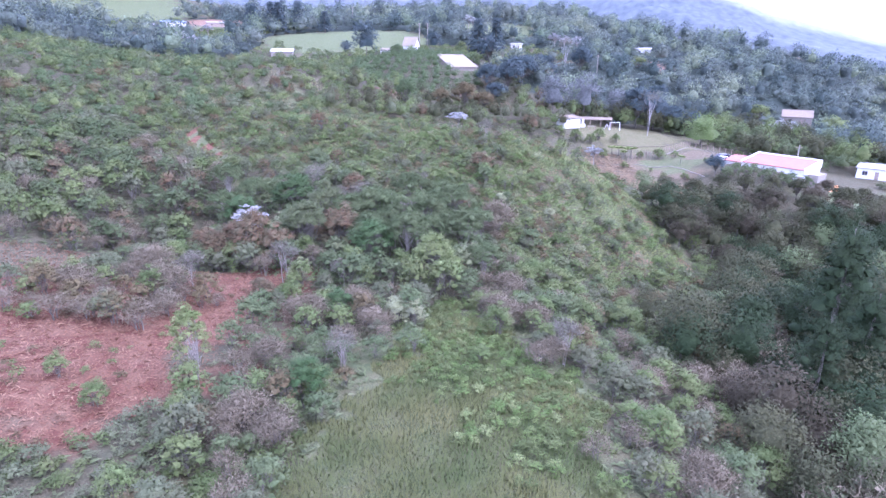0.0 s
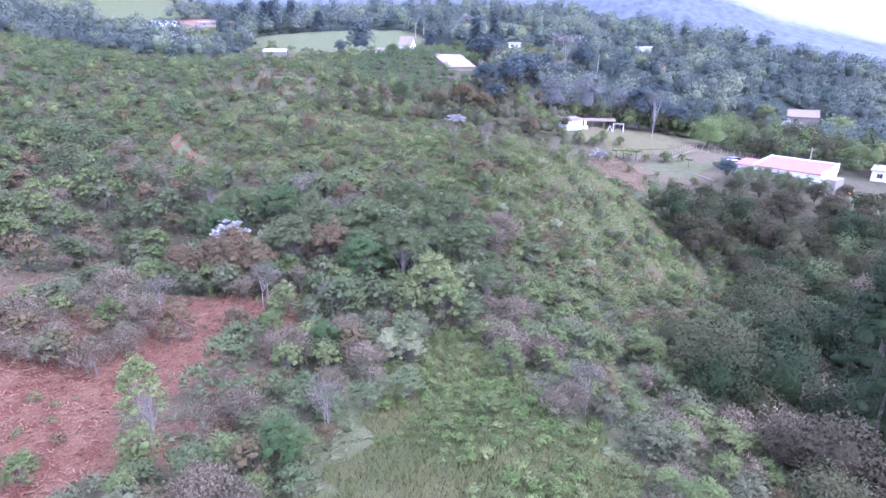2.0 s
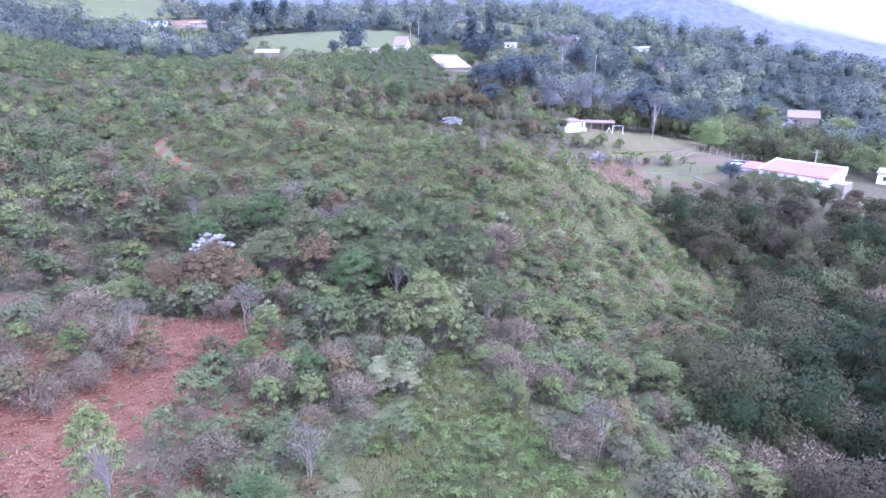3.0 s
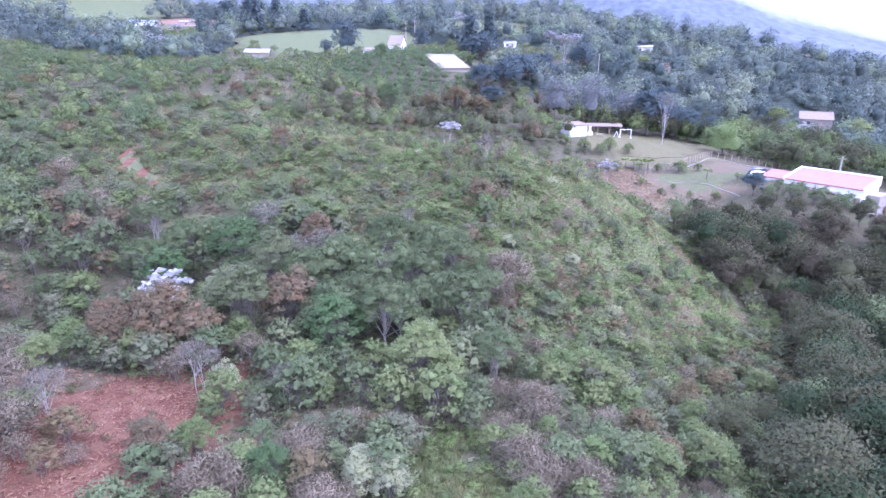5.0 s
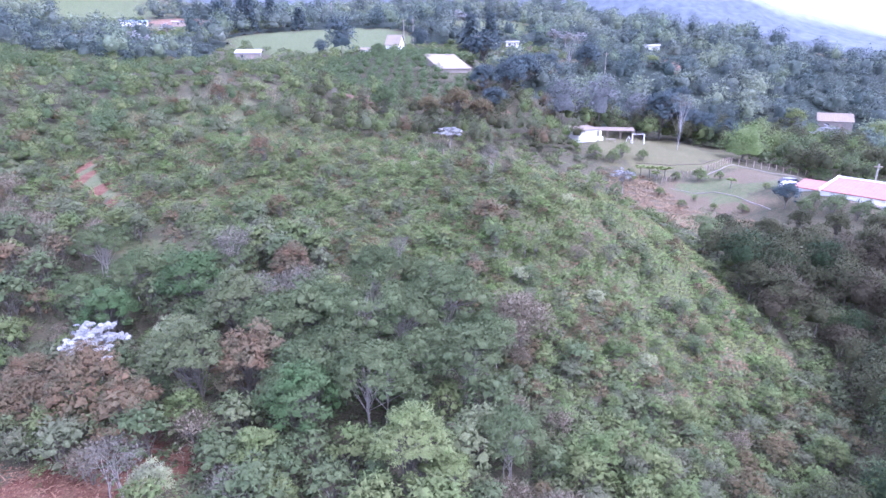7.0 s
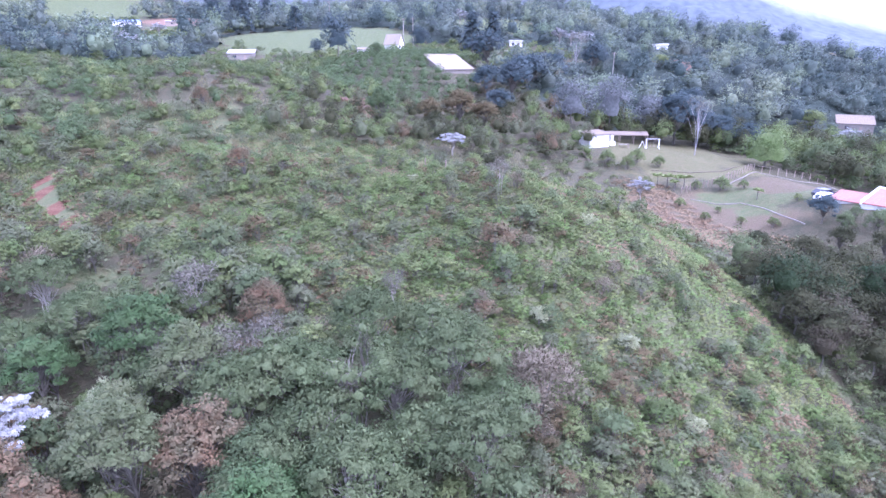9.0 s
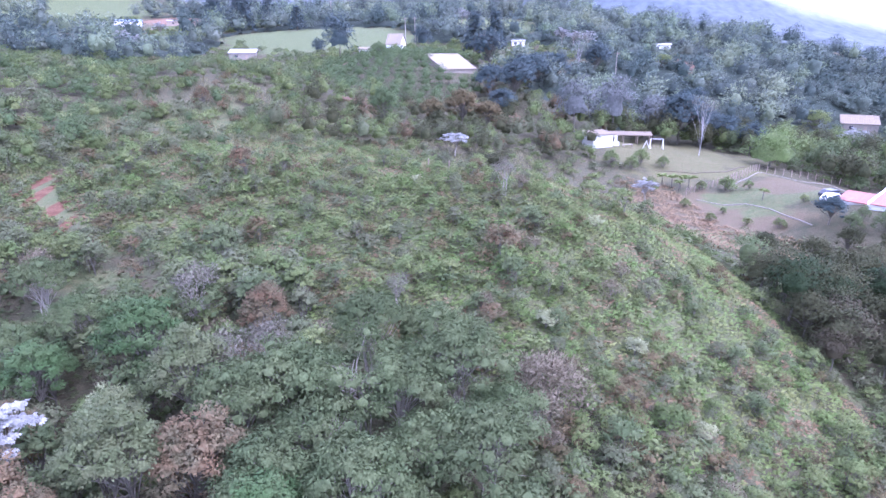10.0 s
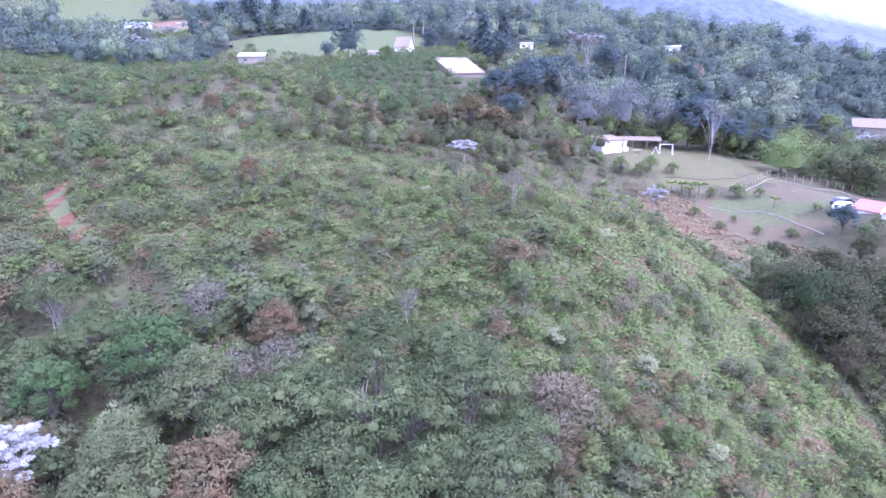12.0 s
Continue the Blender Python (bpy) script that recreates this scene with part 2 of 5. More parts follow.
# ---------------------------------------------------------------- mesh helpers
def mesh_of(name, verts, faces, mat, smooth=False, soft=None):
    """A mesh from arrays; faces all with the same number of corners. soft: a shading normal for each vertex."""
    verts, faces = np.asarray(verts, np.float32), np.asarray(faces, np.int32)
    me = bpy.data.meshes.new(name)
    me.vertices.add(len(verts))
    me.vertices.foreach_set("co", verts.ravel())
    k = faces.shape[1]
    me.loops.add(faces.size)
    me.loops.foreach_set("vertex_index", faces.ravel())
    me.polygons.add(len(faces))
    me.polygons.foreach_set("loop_start", np.arange(0, faces.size, k, dtype=np.int32))
    if smooth:
        me.polygons.foreach_set("use_smooth", np.ones(len(faces), bool))
    me.materials.append(mat)
    me.update(calc_edges=True)
    if soft is not None:
        at = me.attributes.new("custom_normal", "FLOAT_VECTOR", "POINT")
        at.data.foreach_set("vector", np.asarray(soft, np.float32).ravel())
    return me


def child(name, me, parent, label=""):
    ob = new(name, me)
    ob.parent = parent
    return tagged(ob, label)


def part(name, bm, mat, parent, label=""):
    """One bmesh as one mesh object under a thing or a part."""
    me = bpy.data.meshes.new(name)
    bm.normal_update()
    bm.to_mesh(me)
    bm.free()
    me.materials.append(mat)
    return child(name, me, parent, label)


def thing(name, m, label, category, group="", kind=""):
    ob = new(name)
    ob.matrix_world = m
    return tagged(ob, label, category, group, kind)


def box(x0, x1, y0, y1, z0, z1, bevel=0.02, bm=None):
    bm = bm or bmesh.new()
    r = bmesh.ops.create_cube(bm, size=1.0)
    for v in r["verts"]:
        v.co = ((x0 + x1) / 2 + v.co.x * (x1 - x0), (y0 + y1) / 2 + v.co.y * (y1 - y0), (z0 + z1) / 2 + v.co.z * (z1 - z0))
    if bevel:
        edges = {e for v in r["verts"] for e in v.link_edges}
        bmesh.ops.bevel(bm, geom=list(edges), offset=bevel, segments=1, affect="EDGES")
    return bm


def prism(profile, y0, y1):
    """A bmesh: the outline (x, z) drawn along y."""
    bm = bmesh.new()
    a = [bm.verts.new((x, y0, z)) for x, z in profile]
    b = [bm.verts.new((x, y1, z)) for x, z in profile]
    bm.faces.new(a), bm.faces.new(b[::-1])
    for i in range(len(a)):
        j = (i + 1) % len(a)
        bm.faces.new((a[j], a[i], b[i], b[j]))
    bmesh.ops.recalc_face_normals(bm, faces=bm.faces)
    return bm


def tubes(lines, sides=5):
    """Tapered tubes: each line is points (n, 3) and radii (n)."""
    vs, fs, n0 = [], [], 0
    ang = np.arange(sides) * 2 * np.pi / sides
    for pts, rad in lines:
        pts = np.asarray(pts, float)
        d = np.gradient(pts, axis=0)
        d /= np.linalg.norm(d, axis=1, keepdims=True) + 1e-9
        ref = np.where(np.abs(d[:, 2:3]) > 0.9, [[1.0, 0, 0]], [[0, 0, 1.0]])
        a = np.cross(d, ref)
        a /= np.linalg.norm(a, axis=1, keepdims=True) + 1e-9
        b = np.cross(d, a)
        ring = pts[:, None] + np.asarray(rad)[:, None, None] * (np.cos(ang)[None, :, None] * a[:, None] + np.sin(ang)[None, :, None] * b[:, None])
        vs.append(ring.reshape(-1, 3))
        for i in range(len(pts) - 1):
            for s in range(sides):
                t = (s + 1) % sides
                fs.append((n0 + i * sides + s, n0 + i * sides + t, n0 + (i + 1) * sides + t, n0 + (i + 1) * sides + s))
        n0 += len(pts) * sides
    return np.concatenate(vs), np.array(fs, np.int32)


def unit(v):
    return v / (np.linalg.norm(v, axis=-1, keepdims=True) + 1e-9)


def leaves(base, way, face, length, width, fold=0.25, single=False):
    """Folded two-triangle leaves (or small one-triangle ones) from base points, pointing along way, facing face."""
    way, side = unit(way), unit(np.cross(way, face))
    up = np.cross(side, way)
    L, W = length[:, None], width[:, None]
    if single:
        v = np.stack([base + side * W * 0.5, base - side * W * 0.5 + way * L * 0.25, base + way * L - up * L * 0.12], 1).reshape(-1, 3)
        return v, np.arange(len(v)).reshape(-1, 3)
    v = np.stack([base, base + way * L * 0.45 + side * W / 2 + up * W * fold, base + way * L - up * L * 0.12,
                  base + way * L * 0.45 - side * W / 2 + up * W * fold], 1).reshape(-1, 3)
    i = np.arange(len(base))[:, None] * 4
    return v, np.concatenate([i + [0, 1, 2], i + [0, 2, 3]], 1).reshape(-1, 3)


def turned_out(v, f, n):
    """Faces turned so that they look the way of the soft normals."""
    g = np.cross(v[f[:, 1]] - v[f[:, 0]], v[f[:, 2]] - v[f[:, 0]])
    back = (g * n[f[:, 0]]).sum(1) < 0
    f = np.array(f)
    f[back] = f[back][:, ::-1]
    return v, f, n


def smoothed(v, f):
    """Vertex normals of a closed surface."""
    g = np.cross(v[f[:, 1]] - v[f[:, 0]], v[f[:, 2]] - v[f[:, 0]])
    n = np.zeros_like(v)
    for k in range(3):
        np.add.at(n, f[:, k], g)
    return unit(n)


def knot_of():
    """A twelve-cornered ball, as arrays."""
    bm = bmesh.new()
    bmesh.ops.create_icosphere(bm, subdivisions=1, radius=1.0)
    v, f = np.array([w.co[:] for w in bm.verts]), np.array([[w.index for w in p.verts] for p in bm.faces])
    bm.free()
    return v, f


KNOT = knot_of()


# ---------------------------------------------------------------- plants
def crown(rng, centres, radii, per, leaf, slim=0.45, droop=0.25, flat=0.75, single=False, rough=0.35, filled=True):
    """Leaf clumps: domes of leaves round each centre, each over a knot of inner foliage."""
    n = len(centres) * per
    c, r = np.repeat(centres, per, 0), np.repeat(radii, per)
    d = unit(rng.normal(size=(n, 3)))
    d[:, 2] = np.where(d[:, 2] < -0.25, -d[:, 2], d[:, 2])
    rad = r * (0.55 + 0.6 * rng.rand(n))
    p = c + d * rad[:, None] * [1, 1, flat]
    way = unit(d * [1, 1, 0.4] + rng.normal(size=(n, 3)) * 0.55 - [0, 0, droop])
    face = unit(d + [0, 0, 0.8] + rng.normal(size=(n, 3)) * rough)
    s = leaf * (0.7 + 0.6 * rng.rand(n))
    v, f = leaves(p, way, face, s, s * slim * (0.8 + 0.4 * rng.rand(n)), 0.25, single)
    heart = centres.mean(0) - [0, 0, 0.5 * np.ptp(centres[:, 2])]
    out = unit(0.45 * d + 0.5 * unit(c - heart) + 0.16 * rng.normal(size=(n, 3)) + [0, 0, 0.1])
    v, f, out = turned_out(v, f, np.repeat(out, 3 if single else 4, 0))
    if not filled:
        return v, f, out
    m = len(centres)
    kd = np.repeat(KNOT[0][None], m, 0)
    kv = np.repeat(centres - radii[:, None] * [0, 0, 0.22], 12, 0).reshape(m, 12, 3) + kd * (radii[:, None] * (0.3 + 0.32 * rng.rand(m, 12)))[:, :, None] * [1, 1, flat]
    kf = (KNOT[1][None] + 12 * np.arange(m)[:, None, None]).reshape(-1, 3)
    kn = unit(0.4 * kd + 0.5 * unit(centres - heart)[:, None] + [0, 0, 0.1]).reshape(-1, 3)
    kv, kf, kn = turned_out(kv.reshape(-1, 3), kf, kn)
    return np.concatenate([v, kv]), np.concatenate([f, kf + len(v)]), np.concatenate([out, kn])


def skeleton_of(rng, h, R, n, stems=1, trunk=0.12, low=0.35, flat=0.55, ring=0.0):
    """Stems, limbs and the tips where the clumps sit; the crown's middle is at height h."""
    tips, lines = [], []
    roots = []
    for s in range(stems):
        a = rng.rand() * 6.28
        off = np.array([np.cos(a), np.sin(a), 0]) * (0.15 * R if stems > 1 else 0)
        top = np.array([np.cos(a) * R * 0.25, np.sin(a) * R * 0.25, h]) if stems > 1 else np.array([rng.normal() * 0.08 * R, rng.normal() * 0.08 * R, h])
        pts = np.array([off + (top - off) * f + np.array([0, 0, -0.6 if f == 0 else 0]) + rng.normal(size=3) * 0.04 * R * (0 < f < 1) for f in (0, 0.3, 0.6, 1.0)])
        lines.append((pts, trunk * np.array([1.15, 0.85, 0.6, 0.3])))
        roots.append(pts)
    for i in range(n):
        a, q = i * 2.4 + rng.rand() * 0.8, np.sqrt(ring * ring + (1 - ring * ring) * (i + 0.5) / n)
        tip = np.array([np.cos(a) * R * q * 0.8, np.sin(a) * R * q * 0.8, h + flat * R * (np.sqrt(max(0, 1 - q * q)) - 0.35) + rng.normal() * 0.13 * R])
        tip[:2] *= 0.85 + 0.3 * rng.rand()
        pts = roots[i % stems]
        f = low + (1 - low) * rng.rand() * 0.7
        k = min(int(f * 3), 2)
        start = pts[k] + (pts[k + 1] - pts[k]) * (f * 3 - k)
        mid = (start + tip) / 2 + np.array([0, 0, 0.12 * R]) + rng.normal(size=3) * 0.06 * R
        lines.append((np.array([start, mid, tip]), trunk * np.array([0.45, 0.3, 0.12])))
        tips.append(tip)
    return np.array(tips), lines


def leafy(seed, h, R, n, per, leaf, clump=0.34, slim=0.45, droop=0.25, stems=1, trunk=0.12, flat=0.55, low=0.35, single=False, sides=5, rough=0.35, ring=0.0):
    """Arrays of a leafy plant: wood and leaves."""
    rng = np.random.RandomState(seed)
    tips, lines = skeleton_of(rng, h, R, n, stems, trunk, low, flat, ring)
    cv = crown(rng, tips, R * clump * (0.75 + 0.5 * rng.rand(n)), per, leaf, slim, droop, 0.75, single, rough)
    return tubes(lines, sides), cv


def lobed(rng, h, R, rings=6, segs=12, squash=0.95):
    """A lobed crown surface, open below."""
    lobes = unit(rng.normal(size=(11, 3)) + [0, 0, 0.5])
    vs, fs = [[0, 0, 1.0]], []
    for i in range(1, rings + 1):
        t = i / rings * 2.05
        for k in range(segs):
            a = (k + 0.5 * (i % 2)) * 2 * np.pi / segs
            vs.append([np.sin(t) * np.cos(a), np.sin(t) * np.sin(a), np.cos(t)])
    d = np.array(vs)
    r = 0.66 + 0.42 * (np.clip(d @ lobes.T, 0, 1) ** 9).max(1) + 0.05 * rng.normal(size=len(d))
    v = d * (R * r)[:, None] * [1, 1, squash] + [0, 0, h]
    for k in range(segs):
        fs.append((0, 1 + k, 1 + (k + 1) % segs))
    for i in range(rings - 1):
        for k in range(segs):
            a, b = 1 + i * segs + k, 1 + i * segs + (k + 1) % segs
            c, e = a + segs, b + segs
            fs += [(a, c, b), (b, c, e)]
    return turned_out(v, np.array(fs), d)


def cored(seed, h, R, n, per, leaf, clump=0.4, slim=0.6, core=0.9, rough=0.35, stems=1, trunk=0.16, rings=6, segs=12, squash=0.95):
    """A far tree: a lobed inner crown with a loose coat of leaves over it."""
    rng = np.random.RandomState(seed)
    tips, lines = skeleton_of(rng, h, R, n, stems, trunk, 0.2, squash)
    v1, f1, n1 = lobed(rng, h - 0.05 * R, R * core, rings, segs, squash)
    v2, f2, n2 = crown(rng, tips, R * clump * (0.75 + 0.5 * rng.rand(n)), per, leaf, slim, 0.15, 0.75, True, rough, False)
    return tubes(lines[:1], 4), (np.concatenate([v1, v2]), np.concatenate([f1, f2 + len(v1)]), np.concatenate([unit(smoothed(v1, f1) + 0.4 * n1), n2]))


def twiggy(seed, h, R, n, per, fine=0.022, stems=3):
    """Arrays of a dry bush: pale stems and a cloud of fine twigs with a few dead leaves."""
    rng = np.random.RandomState(seed)
    tips, lines = skeleton_of(rng, h, R, n, stems, 0.05, 0.2, 0.7)
    k = n * per
    c = np.repeat(tips, per, 0)
    d = unit(rng.normal(size=(k, 3)) + [0, 0, 0.35])
    p = c + d * (R * 0.42 * rng.rand(k) ** 0.7)[:, None] * [1, 1, 0.8]
    way = unit(d + rng.normal(size=(k, 3)) * 0.6 + [0, 0, 0.25])
    L = 0.18 + 0.3 * rng.rand(k)
    thin = np.where(rng.rand(k) < 0.6, fine, fine * 4)
    L = np.where(thin > fine, 0.12 + 0.06 * rng.rand(k), L)
    v, f = leaves(p, way, unit(rng.normal(size=(k, 3))), L, thin, 0.25, True)
    return tubes(lines, 4), turned_out(v, f, np.repeat(unit(0.7 * d + 0.35 * unit(p - [0, 0, 0.5 * h]) + 0.3 * rng.normal(size=(k, 3))), 3, 0))


def conifer(seed, h, R, per, leaf, single=False, dense=3.2):
    """A pointed tree: a straight trunk and drooping tiers of needles."""
    rng = np.random.RandomState(seed)
    n = int(h * dense)
    lines = [(np.array([[0, 0, -0.5], [0.05, 0, h * 0.5], [0, 0.05, h]]), np.array([0.03, 0.02, 0.004]) * h)]
    tips = []
    for i in range(n):
        f = 0.12 + 0.86 * i / n
        a, r = i * 2.4 + rng.rand(), R * (1 - f) ** 0.75 * (0.75 + 0.4 * rng.rand()) + 0.15
        for q in (0.5, 0.95):
            tips.append([np.cos(a) * r * q, np.sin(a) * r * q, h * f - 0.12 * r * q])
    tips = np.array(tips)
    return tubes(lines), crown(rng, tips, R * 0.26 * (0.7 + 0.5 * rng.rand(len(tips))), per, leaf, 0.4, 0.35, 0.6, single)


def cecropia(seed, h, R, n=190, flat=0.45):
    """Bare candelabra stem with rosettes of big silvery lobed leaves."""
    rng = np.random.RandomState(seed)
    tips, lines = skeleton_of(rng, h, R, 22, 1, 0.11, 0.6, flat)
    vs, fs = [], []
    for i in range(n):
        c = tips[i % len(tips)] + rng.normal(size=3) * [0.22, 0.22, 0.08]
        size, tilt = 0.2 + 0.1 * rng.rand(), unit(np.array([rng.normal() * 0.35, rng.normal() * 0.35, 1.0]))
        a = unit(np.cross(tilt, [1.0, 0.2, 0]))
        b = np.cross(tilt, a)
        turn = rng.rand() * 6.28
        base = len(vs)
        vs.append(c)
        for k in range(9):
            t = turn + k * 2 * np.pi / 9
            d, e = a * np.cos(t) + b * np.sin(t), -a * np.sin(t) + b * np.cos(t)
            vs += [c + d * size * 0.55 + e * size * 0.28 + tilt * 0.05, c + d * size - tilt * size * 0.3, c + d * size * 0.55 - e * size * 0.28 + tilt * 0.05]
            j = base + 1 + 3 * k
            fs += [(base, j, j + 1), (base, j + 1, j + 2)]
    return tubes(lines), (np.array(vs), np.array(fs))


class Kind:
    """A kind of plant with a few built forms; one is set on the ground at a time."""

    def __init__(self, name, label, category, forms, wood, leaf, R, trunk_name="trunk", crown_name="crown"):
        self.name, self.label, self.category, self.R = name, label, category, R
        self.forms, self.count, self.wood, self.leaf = forms, 0, wood, leaf
        self.meshes = [None] * len(forms)
        self.names = trunk_name, crown_name

    def set(self, x, y, r, group="", sink=0.0, stretch=1.0, label=""):
        i = self.count % len(self.forms)
        self.count += 1
        if self.meshes[i] is None:
            (wv, wf), (cv, cf, *cn) = self.forms[i]
            self.meshes[i] = mesh_of(self.names[0], wv, wf, self.wood, True), mesh_of(self.names[1], cv, cf, self.leaf, False, *cn)
        s = r / self.R
        turn = (self.count * 137.5) % 360
        ob = new(self.name)
        ob.matrix_world = pose(x, y, float(land(x, y)) - sink, 0, 0, turn) @ Matrix.Diagonal((s, s, s * stretch, 1))
        tagged(ob, label or self.label, self.category, group)
        for n, me in zip(self.names, self.meshes[i]):
            child(n, me, ob)
        return ob


def scatter(name, label, category, forms, pts, sizes, R, leaf, wood=None, seed=1):
    """Many plants of one kind, past counting, joined into one mesh for leaves and one for wood."""
    rng = np.random.RandomState(seed)
    cv, cf, cn, wv, wf, n0, m0 = [], [], [], [], [], 0, 0
    for (x, y), r in zip(pts, sizes):
        (v2, f2), (v1, f1, n1) = forms[rng.randint(len(forms))]
        a, s = rng.rand() * 6.28, r / R
        rot = np.array([[np.cos(a), -np.sin(a), 0], [np.sin(a), np.cos(a), 0], [0, 0, 0.85 + 0.35 * rng.rand()]])
        at = np.array([x, y, float(land(x, y))])
        cv.append((v1 @ rot.T * s + at).astype(np.float32)), cf.append(f1 + n0), cn.append((n1 @ rot.T).astype(np.float32))
        n0 += len(v1)
        if wood:
            wv.append((v2 @ rot.T * s + at).astype(np.float32)), wf.append(f2 + m0)
            m0 += len(v2)
    ob = tagged(new(name, mesh_of(name, np.concatenate(cv), np.concatenate(cf), leaf, False, np.concatenate(cn))), label, category, "", "stuff")
    if wood:
        child("stems", mesh_of("stems", np.concatenate(wv), np.concatenate(wf), wood), ob)
    return ob


def jittered(x0, x1, y0, y1, step, rng):
    gx, gy = np.meshgrid(np.arange(x0, x1, step), np.arange(y0, y1, step))
    p = np.stack([gx.ravel(), gy.ravel()], 1) + (rng.rand(gx.size, 2) - 0.5) * step * 1.1
    return p


def inside(p, poly):
    """Which points lie in a polygon."""
    x, y, poly = p[:, 0], p[:, 1], np.asarray(poly, float)
    out = np.zeros(len(p), bool)
    for (x1, y1), (x2, y2) in zip(poly, np.roll(poly, -1, 0)):
        cross = (y1 > y) != (y2 > y)
        out ^= cross & (x < (x2 - x1) * (y - y1) / (y2 - y1 + 1e-9) + x1)
    return out


# ---------------------------------------------------------------- where things grow
def on_grass(p):
    left = np.interp(p[:, 1], [-30, 5, 10, 20, 31, 37], [-16, -9, -6.6, -4.2, -1.5, 0.8])
    right = np.interp(p[:, 1], [-30, 5, 14, 21, 29, 37], [14, 10, 11.2, 8.4, 3.6, 1.5])
    ragged = 1.6 * wave(p[:, 0], p[:, 1], 5.5, 12) + 0.8 * wave(p[:, 0], p[:, 1], 2.4, 13)
    return (p[:, 0] > left + ragged) & (p[:, 0] < right + ragged) & (p[:, 1] < 37)


RED = [(-30, 3), (-21, 6), (-17.5, 12), (-17.6, 28), (-17, 35), (-14, 41), (-19.5, 40.5), (-33, 45.5), (-50, 45), (-56, 36), (-52, 12)]
HILL = [(3, 62), (-11, 66), (-15, 74), (-27, 82), (-48, 80), (-62, 92), (-61, 104), (-42, 112), (-24, 126), (-8, 130), (12, 126),
        (22, 106), (36, 96), (40, 84), (42, 70), (31, 58), (20, 55), (11, 58)]
LAWN = [(33, 158), (40, 149), (52, 146), (66, 144), (76, 158), (80, 172), (68, 177), (50, 175), (36, 171)]
SLOPE = [(36, 110), (33, 126), (38, 146), (47, 143), (49, 118), (58, 113), (56, 104), (44, 105)]
YARD_WIDE = [(44, 142), (46, 112), (60, 100), (70, 88), (120, 86), (122, 140), (104, 158), (88, 172), (70, 160)]
YARD = [(46, 142), (47, 118), (58, 112), (66, 90), (90, 88), (108, 116), (100, 140), (78, 156), (60, 146)]
MEADOWS = [(-62, 312, 44, 38), (-30, 300, 16, 26), (-260, 450, 58, 58), (-150, 388, 24, 20), (28, 380, 22, 36), (-172, 425, 26, 22), (104, 300, 9, 13),
           (0, 214, 12, 13), (-82, 262, 11, 12), (-34, 262, 5, 5), (-172, 385, 44, 24)]
HOUSE_FRONT = [(-225, 318), (-120, 318), (-100, 400), (-150, 420), (-240, 425)]
FLANK = [(5, 42), (3, 60), (11, 60), (20, 57), (31, 60), (42, 72), (44, 80), (47, 76), (42, 62), (34, 52), (26, 45), (16, 39)]
TRAIL = [(-55.0, 106), (-53.8, 106), (-51.9, 97), (-47.2, 91.4), (-41.0, 85.6), (-42.4, 84.3), (-49.6, 90.4), (-54.2, 96.8)]
LOW_COVER = [(-108, 190), (-100, 236), (-96, 290), (-40, 284), (-14, 292), (14, 300), (36, 312), (62, 300), (40, 262), (12, 236), (8, 176), (-30, 170), (-50, 200)]


def on_meadow(p):
    out = np.zeros(len(p), bool)
    for cx, cy, rx, ry in MEADOWS:
        out |= ((p[:, 0] - cx) / rx) ** 2 + ((p[:, 1] - cy) / ry) ** 2 < 1 + 0.25 * wave(p[:, 0], p[:, 1], 25, 3)
    return out


def in_orchard(p):
    return ((p[:, 0] + 15) / 25) ** 2 + ((p[:, 1] - 212) / 40) ** 2 < 1


# ---------------------------------------------------------------- ground
def ground_sheet():
    def steps(lo, hi, fine_lo, fine_hi, step, grow=1.09):
        mid = list(np.arange(fine_lo, fine_hi, step))
        d, a, left = step, fine_lo, []
        while a > lo:
            d *= grow
            a -= d
            left.append(a)
        d, b, right = step, mid[-1], []
        while b < hi:
            d *= grow
            b += d
            right.append(b)
        return np.array(left[::-1] + mid + right)

    xs, ys = steps(-3500, 3500, -80, 95, 2.0), steps(-2500, 4000, -30, 190, 2.0)
    gx, gy = np.meshgrid(xs, ys)
    z = land(gx, gy)
    z = z - np.clip((gy - 560) / 80, 0, 1) * np.clip(z - 12, 0, None)
    nx, ny = len(xs), len(ys)
    i = (np.arange(ny - 1)[:, None] * nx + np.arange(nx - 1)[None]).ravel()
    f = np.stack([i, i + 1, i + nx + 1, i + nx], 1)
    me = mesh_of("ground", np.stack([gx, gy, z], -1).reshape(-1, 3), f, M["ground"], True)
    return tagged(new("ground", me), "hilly ground of red soil, turf and leaf litter", "ground", "", "structure")


ground_sheet()


